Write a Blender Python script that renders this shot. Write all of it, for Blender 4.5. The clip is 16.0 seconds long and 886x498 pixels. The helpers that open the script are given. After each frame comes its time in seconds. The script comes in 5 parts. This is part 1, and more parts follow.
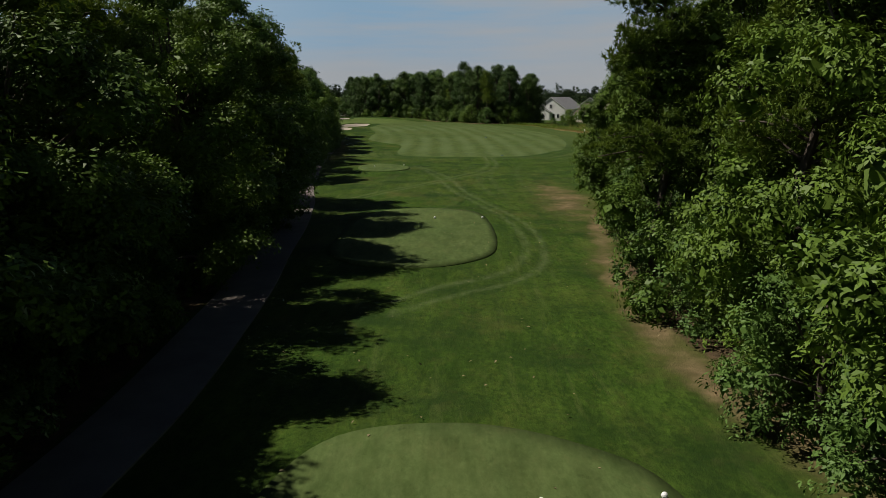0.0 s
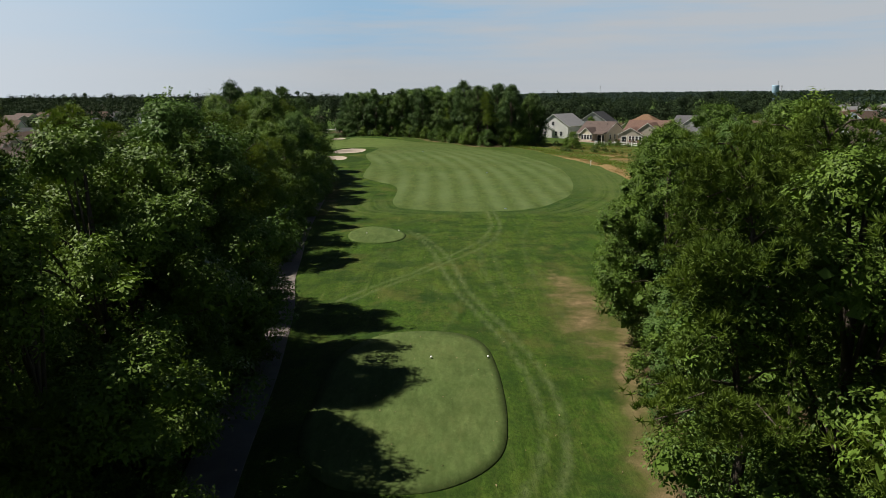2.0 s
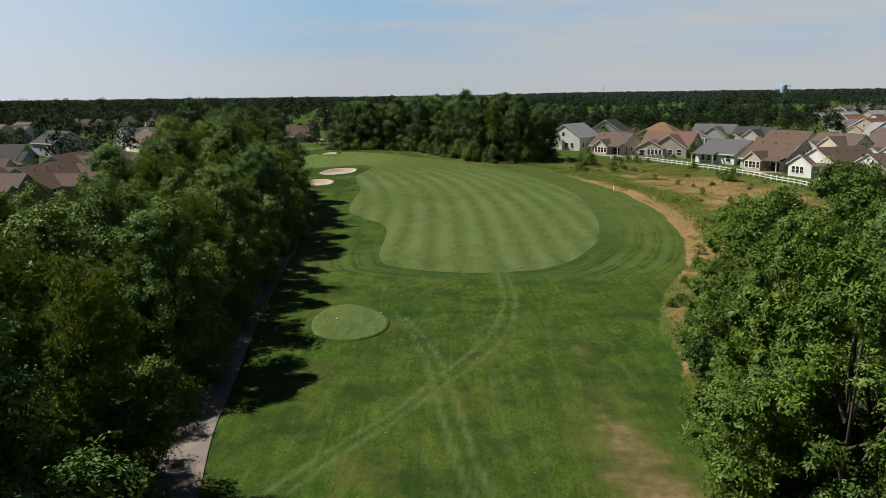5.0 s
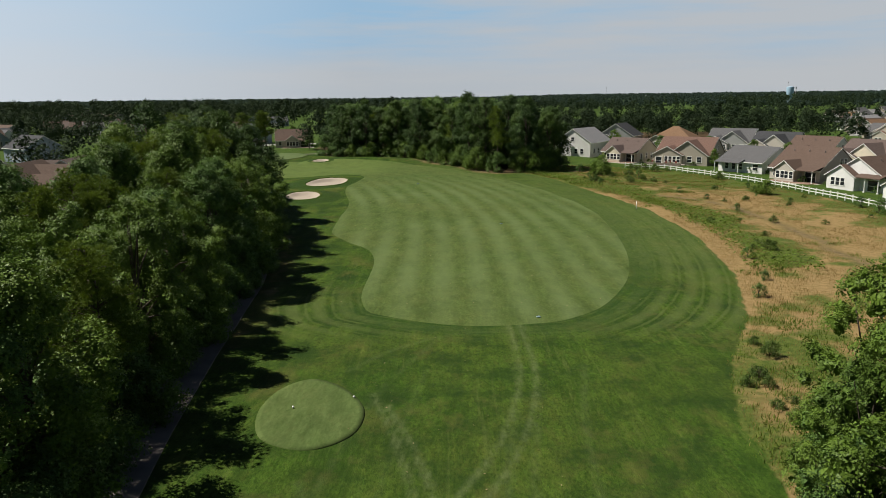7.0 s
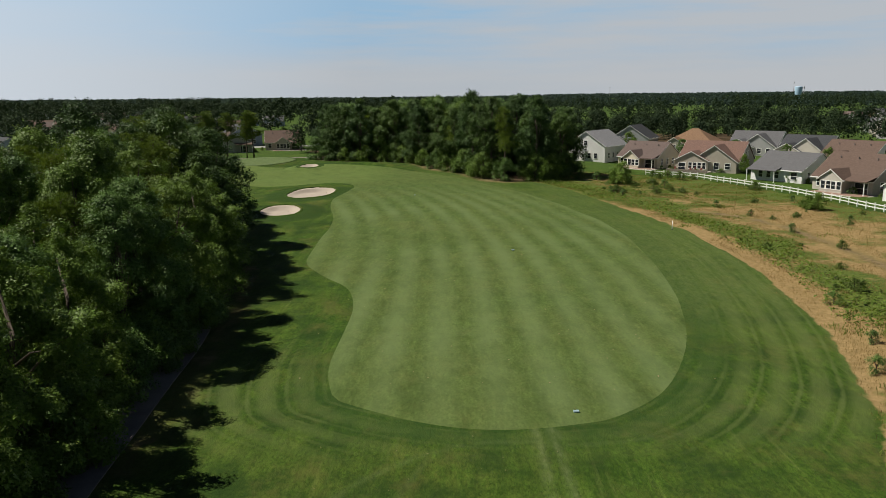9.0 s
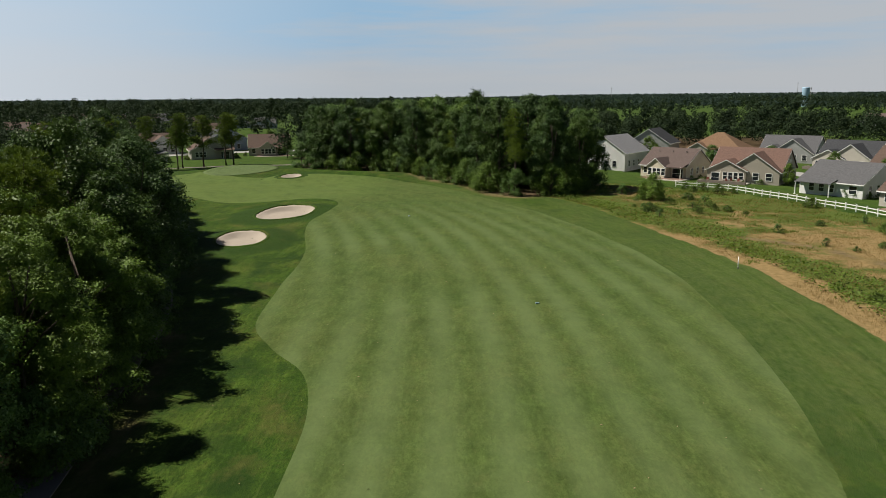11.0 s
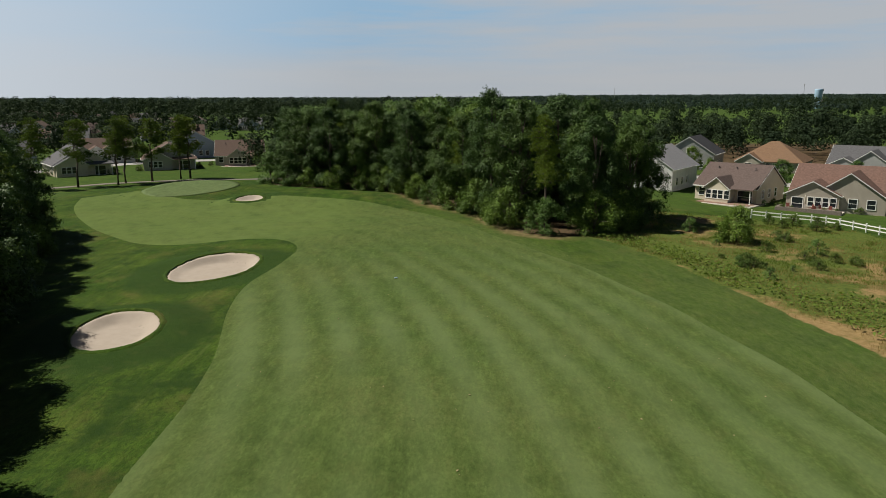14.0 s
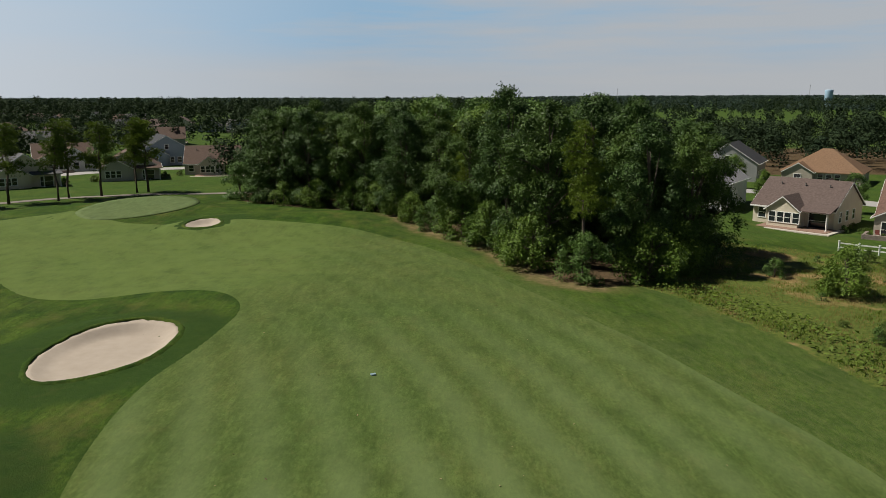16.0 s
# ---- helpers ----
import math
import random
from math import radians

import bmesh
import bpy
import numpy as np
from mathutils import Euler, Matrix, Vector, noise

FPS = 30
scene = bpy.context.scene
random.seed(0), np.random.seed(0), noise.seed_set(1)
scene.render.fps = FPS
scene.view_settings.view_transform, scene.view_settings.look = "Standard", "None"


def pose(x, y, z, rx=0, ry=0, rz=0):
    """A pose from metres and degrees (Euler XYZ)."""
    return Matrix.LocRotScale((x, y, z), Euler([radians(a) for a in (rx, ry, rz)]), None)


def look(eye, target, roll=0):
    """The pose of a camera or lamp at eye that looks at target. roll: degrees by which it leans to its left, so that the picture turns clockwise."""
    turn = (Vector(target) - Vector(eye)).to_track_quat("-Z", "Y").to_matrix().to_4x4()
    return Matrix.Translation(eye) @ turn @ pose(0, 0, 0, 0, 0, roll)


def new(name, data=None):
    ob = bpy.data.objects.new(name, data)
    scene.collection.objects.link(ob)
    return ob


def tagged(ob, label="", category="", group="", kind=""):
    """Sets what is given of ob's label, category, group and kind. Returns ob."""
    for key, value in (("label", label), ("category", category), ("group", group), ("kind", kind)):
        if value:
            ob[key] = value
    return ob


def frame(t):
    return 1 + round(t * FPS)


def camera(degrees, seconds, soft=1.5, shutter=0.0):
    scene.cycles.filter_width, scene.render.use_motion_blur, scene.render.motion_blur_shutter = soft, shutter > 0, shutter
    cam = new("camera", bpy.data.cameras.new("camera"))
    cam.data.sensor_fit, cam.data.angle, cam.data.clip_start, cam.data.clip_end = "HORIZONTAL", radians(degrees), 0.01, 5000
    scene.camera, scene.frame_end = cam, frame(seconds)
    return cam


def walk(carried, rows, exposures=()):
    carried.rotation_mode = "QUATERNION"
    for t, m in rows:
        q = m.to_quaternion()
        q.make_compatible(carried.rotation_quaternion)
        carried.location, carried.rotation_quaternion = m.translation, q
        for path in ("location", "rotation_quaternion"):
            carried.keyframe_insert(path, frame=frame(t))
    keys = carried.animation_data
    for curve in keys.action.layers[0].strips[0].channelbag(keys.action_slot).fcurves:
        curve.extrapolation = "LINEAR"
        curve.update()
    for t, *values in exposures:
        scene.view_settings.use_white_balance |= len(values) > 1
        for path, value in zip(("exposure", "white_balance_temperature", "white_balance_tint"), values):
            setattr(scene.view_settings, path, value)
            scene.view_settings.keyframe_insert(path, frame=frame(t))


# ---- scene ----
# The camera: t, x, y, z in metres, then yaw, pitch and roll in degrees.
cam = camera(61.0, 16.0, soft=0.6)
ROWS = [
    (0.0, -0.000, -0.000, 8.964, -0.000, -11.394, 0.239),
    (0.5, 0.021, 1.993, 10.630, -0.007, -11.471, 0.240),
    (1.0, 0.033, 4.274, 12.342, -0.013, -11.523, 0.258),
    (1.5, 0.073, 6.894, 14.029, -0.045, -11.537, 0.298),
    (2.0, 0.138, 9.823, 15.712, -0.052, -11.529, 0.367),
    (2.5, 0.228, 13.050, 17.398, -0.047, -11.511, 0.465),
    (3.0, 0.323, 16.562, 18.503, 0.010, -11.509, 0.534),
    (3.5, 0.411, 20.263, 18.771, 0.060, -11.515, 0.582),
    (4.0, 0.491, 24.190, 18.745, 0.078, -11.546, 0.628),
    (4.5, 0.571, 28.329, 18.743, 0.080, -11.558, 0.657),
    (7.0, 1.009, 49.919, 18.982, 0.223, -11.435, 0.613),
    (7.5, 1.010, 54.355, 19.061, 0.271, -11.422, 0.586),
    (8.0, 1.055, 58.957, 19.071, 0.314, -11.435, 0.540),
    (8.5, 1.137, 64.096, 19.068, 0.363, -11.464, 0.503),
    (9.0, 1.209, 69.635, 18.975, 0.393, -11.486, 0.479),
    (11.5, 0.935, 99.443, 18.915, 0.412, -11.405, 0.436),
    (12.0, 0.802, 105.676, 18.982, 0.408, -11.392, 0.367),
    (12.5, 0.650, 112.051, 19.050, 0.407, -11.395, 0.262),
    (13.0, 0.521, 118.497, 19.118, 0.407, -11.411, 0.184),
    (13.5, 0.412, 125.073, 19.159, 0.415, -11.430, 0.152),
    (14.0, 0.281, 131.770, 19.083, 0.412, -11.446, 0.141),
    (14.5, 0.252, 138.558, 19.047, 0.413, -11.443, 0.125),
    (15.0, 0.167, 145.170, 18.998, 0.426, -11.437, 0.090),
    (15.5, 0.079, 151.675, 18.981, 0.445, -11.408, 0.067),
    (16.0, -0.060, 158.206, 18.961, 0.485, -11.404, 0.065),
]
walk(cam, [(t, pose(x, y, z, 90 + pitch, roll, yaw)) for t, x, y, z, yaw, pitch, roll in ROWS],
     [(0.0, -0.08), (0.5, 0.10), (1.0, 0.28), (1.5, 0.38), (2.5, 0.45), (4.5, 0.45), (9.0, 0.42), (12.5, 0.37), (16.0, 0.27)])

# ---- light ----
SUN_ELEVATION, SUN_FROM = 53.0, (-1.0, 0.17)
world = bpy.data.worlds.new("sky")
scene.world = world
world.use_nodes = True
wn, wl = world.node_tree.nodes, world.node_tree.links
wn.clear()
sky = wn.new("ShaderNodeTexSky")
sky.sky_type, sky.sun_disc = "NISHITA", False
sky.sun_elevation = radians(SUN_ELEVATION)
sky.sun_rotation = math.atan2(SUN_FROM[0], SUN_FROM[1])
sky.air_density, sky.dust_density, sky.ozone_density = 1.0, 0.5, 1.2
w_tc, w_map, w_sep = wn.new("ShaderNodeTexCoord"), wn.new("ShaderNodeMapping"), wn.new("ShaderNodeSeparateXYZ")
w_map.inputs["Scale"].default_value = (1.0, 1.0, 9.0)
w_noise = wn.new("ShaderNodeTexNoise")
w_noise.inputs["Scale"].default_value, w_noise.inputs["Detail"].default_value = 1.6, 6.0
w_shift = wn.new("ShaderNodeMath")
w_shift.operation = "MULTIPLY_ADD"
w_shift.inputs[1].default_value = 0.16
w_veil, w_low = wn.new("ShaderNodeMapRange"), wn.new("ShaderNodeMapRange")
w_veil.inputs["From Min"].default_value, w_veil.inputs["From Max"].default_value = 0.115, 0.195
w_low.inputs["From Min"].default_value, w_low.inputs["From Max"].default_value = 0.30, 0.14
w_low.inputs["To Max"].default_value = 0.92
w_tone, w_haze = wn.new("ShaderNodeMixRGB"), wn.new("ShaderNodeMixRGB")
w_tone.inputs["Color1"].default_value, w_tone.inputs["Color2"].default_value = (10.4, 11.3, 12.3, 1), (7.2, 11.2, 15.2, 1)
w_bg, w_out = wn.new("ShaderNodeBackground"), wn.new("ShaderNodeOutputWorld")
w_bg.inputs["Strength"].default_value = 0.034
wl.new(w_tc.outputs["Generated"], w_map.inputs["Vector"])
wl.new(w_tc.outputs["Generated"], w_sep.inputs[0])
wl.new(w_map.outputs["Vector"], w_noise.inputs["Vector"])
wl.new(w_noise.outputs["Fac"], w_shift.inputs[0])
wl.new(w_sep.outputs["Z"], w_shift.inputs[2])
wl.new(w_shift.outputs[0], w_veil.inputs["Value"])
wl.new(w_sep.outputs["Z"], w_low.inputs["Value"])
wl.new(w_veil.outputs["Result"], w_tone.inputs["Fac"])
wl.new(w_low.outputs["Result"], w_haze.inputs["Fac"])
w_deep = wn.new("ShaderNodeMixRGB")
w_deep.blend_type = "MULTIPLY"
w_deep.inputs["Fac"].default_value, w_deep.inputs["Color2"].default_value = 1.0, (0.42, 0.45, 0.50, 1)
wl.new(sky.outputs["Color"], w_deep.inputs["Color1"])
wl.new(w_deep.outputs["Color"], w_haze.inputs["Color1"])
# a thin veil of cirrus, thicker away from the sun
w_map2, w_cloud, w_side, w_thick, w_cirrus = (wn.new("ShaderNodeMapping"), wn.new("ShaderNodeTexNoise"), wn.new("ShaderNodeMath"), wn.new("ShaderNodeMapRange"), wn.new("ShaderNodeMixRGB"))
w_map2.inputs["Scale"].default_value, w_map2.inputs["Rotation"].default_value = (1.6, 1.0, 16.0), (0, radians(5), 0)
w_cloud.inputs["Scale"].default_value, w_cloud.inputs["Detail"].default_value, w_cloud.inputs["Roughness"].default_value = 2.0, 7.0, 0.55
w_side.operation = "MULTIPLY_ADD"
w_side.inputs[1].default_value = 0.42
w_thick.inputs["From Min"].default_value, w_thick.inputs["From Max"].default_value, w_thick.inputs["To Max"].default_value = 0.40, 0.68, 0.9
w_cirrus.inputs["Color2"].default_value = (11.2, 11.7, 12.3, 1)
wl.new(w_tc.outputs["Generated"], w_map2.inputs["Vector"])
wl.new(w_map2.outputs["Vector"], w_cloud.inputs["Vector"])
wl.new(w_sep.outputs["X"], w_side.inputs[0])
wl.new(w_cloud.outputs["Fac"], w_side.inputs[2])
wl.new(w_side.outputs[0], w_thick.inputs["Value"])
wl.new(w_thick.outputs["Result"], w_cirrus.inputs["Fac"])
wl.new(w_tone.outputs["Color"], w_cirrus.inputs["Color1"])
# brighter towards the sun
w_glow, w_sunny = wn.new("ShaderNodeMapRange"), wn.new("ShaderNodeMixRGB")
w_glow.inputs["From Min"].default_value, w_glow.inputs["From Max"].default_value, w_glow.inputs["To Max"].default_value = -0.12, -0.6, 0.75
w_sunny.inputs["Color2"].default_value = (15.4, 17.0, 18.8, 1)
wl.new(w_sep.outputs["X"], w_glow.inputs["Value"])
wl.new(w_glow.outputs["Result"], w_sunny.inputs["Fac"])
wl.new(w_cirrus.outputs["Color"], w_sunny.inputs["Color1"])
wl.new(w_sunny.outputs["Color"], w_haze.inputs["Color2"])
wl.new(w_haze.outputs["Color"], w_bg.inputs["Color"])
wl.new(w_bg.outputs["Background"], w_out.inputs["Surface"])
sun = new("sun", bpy.data.lights.new("sun", "SUN"))
sun.data.energy, sun.data.angle, sun.data.color = 5.0, radians(0.53), (1.0, 0.94, 0.83)
sun_dir = Vector((SUN_FROM[0], SUN_FROM[1], 0)).normalized() * math.cos(radians(SUN_ELEVATION))
sun.matrix_world = look(Vector((sun_dir.x, sun_dir.y, math.sin(radians(SUN_ELEVATION)))) * 100, (0, 0, 0))


# ---- materials ----
def rgb(c):
    return (c[0], c[1], c[2], 1.0)


class Mat:
    """A node material under construction."""

    def __init__(self, name, rough=0.8, spec=0.3):
        self.m = bpy.data.materials.new(name)
        self.m.use_nodes = True
        self.n, self.l = self.m.node_tree.nodes, self.m.node_tree.links
        self.p = self.n["Principled BSDF"]
        self.p.inputs["Roughness"].default_value = rough
        self.p.inputs["Specular IOR Level"].default_value = spec
        self.tc = self.n.new("ShaderNodeTexCoord")
        self.geo = self.n.new("ShaderNodeNewGeometry")

    def node(self, kind, **values):
        nd = self.n.new(kind)
        for k, v in values.items():
            nd.inputs[k].default_value = v
        return nd

    def noise(self, scale, detail=4.0, stretch=(1, 1, 1), local=False, rough=0.55):
        mp = self.n.new("ShaderNodeMapping")
        mp.inputs["Scale"].default_value = stretch
        self.l.new(self.tc.outputs["Object"] if local else self.geo.outputs["Position"], mp.inputs["Vector"])
        nz = self.node("ShaderNodeTexNoise", Scale=scale, Detail=detail, Roughness=rough)
        self.l.new(mp.outputs["Vector"], nz.inputs["Vector"])
        return nz.outputs["Fac"]

    def ramp(self, fac, lo, hi):
        r = self.n.new("ShaderNodeMapRange")
        r.inputs["From Min"].default_value, r.inputs["From Max"].default_value = lo, hi
        self.l.new(fac, r.inputs["Value"])
        return r.outputs["Result"]

    def math(self, op, a, b=0.0, c=None):
        nd = self.n.new("ShaderNodeMath")
        nd.operation = op
        for i, v in enumerate((a, b, c)):
            if v is None:
                continue
            if isinstance(v, (int, float)):
                nd.inputs[i].default_value = v
            else:
                self.l.new(v, nd.inputs[i])
        return nd.outputs[0]

    def mix(self, fac, a, b):
        nd = self.n.new("ShaderNodeMixRGB")
        for k, v in (("Fac", fac), ("Color1", a), ("Color2", b)):
            if isinstance(v, (int, float)):
                nd.inputs[k].default_value = v
            elif isinstance(v, tuple):
                nd.inputs[k].default_value = rgb(v)
            else:
                self.l.new(v, nd.inputs[k])
        return nd.outputs["Color"]

    def attr(self, name):
        nd = self.n.new("ShaderNodeAttribute")
        nd.attribute_name = name
        return nd.outputs["Fac"]

    def rand(self):
        return self.n.new("ShaderNodeObjectInfo").outputs["Random"]

    def island(self):
        return self.geo.outputs["Random Per Island"]

    def colour(self, c):
        if isinstance(c, tuple):
            self.p.inputs["Base Color"].default_value = rgb(c)
        else:
            self.l.new(c, self.p.inputs["Base Color"])
        return self

    def sheen(self, weight):
        """The pale bloom of grass blades seen at a low angle."""
        self.p.inputs["Sheen Weight"].default_value, self.p.inputs["Sheen Roughness"].default_value = weight, 0.55
        self.p.inputs["Sheen Tint"].default_value = (0.62, 0.78, 0.34, 1)
        return self

    def bump(self, height, strength=0.4, dist=0.05):
        b = self.node("ShaderNodeBump", Strength=strength, Distance=dist)
        self.l.new(height, b.inputs["Height"])
        self.l.new(b.outputs["Normal"], self.p.inputs["Normal"])
        return self


def leaf_material(name, dark, light, young, gloss=0.5, through_leaf=0.08, far=False, twigs=False):
    k = Mat(name, gloss, 0.14)
    if far:
        c = k.mix(k.attr("tint"), k.mix(k.island(), dark, light), young)
    elif twigs:
        c = k.mix(k.math("ADD", k.math("MULTIPLY", k.attr("tint"), 0.7), k.math("MULTIPLY", k.island(), 0.3)), dark, light)
        c = k.mix(k.math("MULTIPLY", k.rand(), 0.5), c, young)
    else:
        c = k.mix(k.math("MULTIPLY", k.rand(), 0.5), k.mix(k.island(), dark, light), young)
    patch = k.ramp(k.noise(0.35, 3), 0.4, 0.7)
    c = k.mix(k.math("MULTIPLY", patch, 0.5), c, young)
    k.colour(c)
    tr = k.n.new("ShaderNodeBsdfTranslucent")
    glow = k.n.new("ShaderNodeMixRGB")
    glow.blend_type = "MULTIPLY"
    glow.inputs["Fac"].default_value, glow.inputs["Color2"].default_value = 1.0, (1.5, 1.45, 0.9, 1)
    k.l.new(c, glow.inputs["Color1"])
    k.l.new(glow.outputs["Color"], tr.inputs["Color"])
    mx = k.n.new("ShaderNodeMixShader")
    mx.inputs["Fac"].default_value = through_leaf
    k.l.new(k.p.outputs["BSDF"], mx.inputs[1])
    k.l.new(tr.outputs["BSDF"], mx.inputs[2])
    k.l.new(mx.outputs["Shader"], k.n["Material Output"].inputs["Surface"])
    return k.m


M = {}
M["oak_leaf"] = leaf_material("oak_leaf", (0.018, 0.042, 0.007), (0.102, 0.176, 0.031), (0.148, 0.225, 0.032), twigs=True)
M["maple_leaf"] = leaf_material("maple_leaf", (0.016, 0.041, 0.010), (0.094, 0.167, 0.043), (0.122, 0.208, 0.044), twigs=True)
# darker copies of the oak and maple leaf: crown shade put into their colour
M["oak_leaf_shaded"] = leaf_material("oak_leaf_shaded", (0.010, 0.026, 0.006), (0.060, 0.110, 0.024), (0.085, 0.140, 0.026), twigs=True)
M["maple_leaf_shaded"] = leaf_material("maple_leaf_shaded", (0.009, 0.025, 0.007), (0.054, 0.104, 0.028), (0.075, 0.130, 0.030), twigs=True)
M["needle"] = leaf_material("pine_needle", (0.020, 0.045, 0.007), (0.095, 0.150, 0.022), (0.150, 0.205, 0.024), 0.6, 0.16, twigs=True)
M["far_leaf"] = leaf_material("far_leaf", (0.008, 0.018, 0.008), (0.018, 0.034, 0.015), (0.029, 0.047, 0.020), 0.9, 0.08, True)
# horizon woods' leaf: distance haze put into its colour, bluer and nearly flat
M["hazed_leaf"] = leaf_material("hazed_leaf", (0.018, 0.032, 0.027), (0.025, 0.043, 0.036), (0.034, 0.054, 0.043), 0.95, 0.2, True)
M["shrub_leaf"] = leaf_material("shrub_leaf", (0.035, 0.07, 0.015), (0.08, 0.13, 0.03), (0.11, 0.15, 0.03), 0.5, 0.2, twigs=True)
M["bramble_leaf"] = leaf_material("bramble_leaf", (0.055, 0.10, 0.016), (0.115, 0.175, 0.032), (0.15, 0.20, 0.036), 0.6, 0.3)
M["weed_leaf"] = leaf_material("weed_leaf", (0.05, 0.10, 0.015), (0.13, 0.19, 0.03), (0.18, 0.22, 0.04), 0.6, 0.3)
M["straw"] = leaf_material("dry_grass_blade", (0.16, 0.115, 0.047), (0.32, 0.225, 0.105), (0.22, 0.18, 0.07), 0.7, 0.3)

k = Mat("bark", 0.9, 0.15)
b = k.noise(3.0, 6, (3, 3, 0.6))
k.colour(k.mix(b, (0.035, 0.028, 0.022), (0.13, 0.105, 0.085))).bump(b, 0.8, 0.05)
M["bark"] = k.m

# Turf: every sheet of grass takes its own pair of greens, clumps and fine blades.
def turf_base(k, low, high, dry, wear=0.3, grain=1.0):
    big = k.ramp(k.noise(0.09, 5), 0.35, 0.68)
    mid = k.ramp(k.noise(1.3, 8, (1, 0.45, 1), rough=0.75), 0.36, 0.64)
    fine = k.noise(6.0, 6, (1, 0.45, 1), rough=0.8)
    streak = k.ramp(k.noise(2.2, 6, (1, 0.22, 1), rough=0.75), 0.42, 0.66)
    c = k.mix(mid, low, high)
    c = k.mix(k.math("MULTIPLY", big, wear), c, dry)
    dull = k.ramp(k.noise(0.55, 8, (1, 0.5, 1), rough=0.72), 0.46, 0.62)
    c = k.mix(k.math("MULTIPLY", dull, 0.55), c, tuple(v * 0.6 for v in low))
    pits = k.ramp(k.noise(2.4, 5, (1, 0.6, 1), rough=0.7), 0.60, 0.70)
    c = k.mix(k.math("MULTIPLY", pits, 0.55), c, tuple(v * 0.5 for v in low))
    warm = k.ramp(k.noise(0.42, 6, (1, 0.7, 1), rough=0.65), 0.55, 0.7)
    c = k.mix(k.math("MULTIPLY", warm, wear * 0.8), c, dry)
    c = k.mix(k.math("MULTIPLY", streak, 0.45), c, tuple(v * 1.45 for v in high))
    speck = k.ramp(k.noise(2.9, 6, (1, 0.5, 1), rough=0.75), 0.55, 0.68)
    c = k.mix(k.math("MULTIPLY", speck, 0.4), c, dry)
    c = k.mix(k.math("MULTIPLY", k.ramp(fine, 0.46, 0.60), 0.62 * grain), c, (low[0] * 0.55, low[1] * 0.6, low[2] * 0.55))
    fleck = k.ramp(k.noise(4.2, 5, (1, 0.6, 1), rough=0.85), 0.54, 0.66)
    c = k.mix(k.math("MULTIPLY", fleck, 0.45 * grain), c, tuple(v * 1.7 for v in high))
    brush = k.ramp(k.noise(0.8, 7, (1.3, 0.35, 1), rough=0.8), 0.42, 0.6)
    c = k.mix(k.math("MULTIPLY", brush, 0.3), c, tuple(v * 0.62 for v in low))
    return c, fine


k = Mat("fairway_turf", 0.9, 0.05).sheen(0.06)
c, fine = turf_base(k, (0.041, 0.071, 0.015), (0.071, 0.106, 0.027), (0.104, 0.110, 0.035), 0.5, 0.75)
stripe = k.math("SINE", k.math("MULTIPLY", k.attr("lane"), 2 * math.pi / 3.7))
stripe = k.math("ADD", stripe, k.math("MULTIPLY", k.math("SUBTRACT", k.noise(0.6, 6, rough=0.7), 0.5), 2.6))
stripe = k.math("MULTIPLY", k.math("MULTIPLY", k.ramp(stripe, -1.1, 1.1), 0.6), k.math("MULTIPLY", k.attr("striped"), k.ramp(k.noise(0.05, 3), 0.2, 0.6)))
c = k.mix(stripe, c, (0.106, 0.144, 0.057))
c = k.mix(k.math("MULTIPLY", k.attr("apron"), k.ramp(k.noise(0.5, 5), 0.2, 0.6)), c, (0.100, 0.142, 0.036))
k.colour(c).bump(fine, 0.25, 0.02)
M["fairway"] = k.m

k = Mat("green_turf", 0.7, 0.05)
c, fine = turf_base(k, (0.082, 0.118, 0.044), (0.10, 0.138, 0.054), (0.115, 0.13, 0.052), 0.25, 0.3)
k.colour(c).bump(fine, 0.15, 0.01)
M["green"] = k.m

k = Mat("tee_turf", 0.9, 0.05)
c, fine = turf_base(k, (0.056, 0.09, 0.024), (0.082, 0.115, 0.038), (0.105, 0.115, 0.04), 0.4, 0.4)
k.colour(c).bump(fine, 0.2, 0.02)
M["tee"] = k.m

k = Mat("rough_and_field", 0.85, 0.05).sheen(0.025)
c, fine = turf_base(k, (0.019, 0.049, 0.005), (0.054, 0.102, 0.012), (0.100, 0.110, 0.022), 0.55)
mow = k.ramp(k.noise(0.9, 6, (1, 0.045, 1), rough=0.7), 0.45, 0.62)
c = k.mix(k.math("MULTIPLY", mow, 0.4), c, (0.016, 0.040, 0.005))
mow = k.ramp(k.noise(1.7, 6, (1, 0.05, 1), rough=0.75), 0.56, 0.68)
c = k.mix(k.math("MULTIPLY", mow, 0.5), c, (0.092, 0.118, 0.030))
# mowing rings round the fairway
ring = k.math("SINE", k.math("MULTIPLY", k.attr("edge"), 2 * math.pi / 2.3))
ring = k.math("MULTIPLY", k.ramp(k.math("ADD", ring, k.math("MULTIPLY", k.math("SUBTRACT", k.noise(0.4, 6, rough=0.7), 0.5), 3.0)), -0.7, 1.0), 0.5)
comb = k.math("SINE", k.math("MULTIPLY", k.math("ADD", k.attr("edge"), k.math("MULTIPLY", k.noise(0.12, 4), 0.9)), 2 * math.pi / 0.8))
comb = k.math("MULTIPLY", k.ramp(k.math("ADD", comb, k.math("MULTIPLY", k.math("SUBTRACT", k.noise(0.35, 6, rough=0.7), 0.5), 3.4)), 0.0, 1.2), 0.5)
ring = k.math("MULTIPLY", k.math("MAXIMUM", ring, comb), k.attr("mown"))
dim = k.ramp(k.noise(0.24, 7, rough=0.7), 0.46, 0.64)
c = k.mix(k.math("MULTIPLY", dim, 0.82), c, (0.014, 0.034, 0.006))
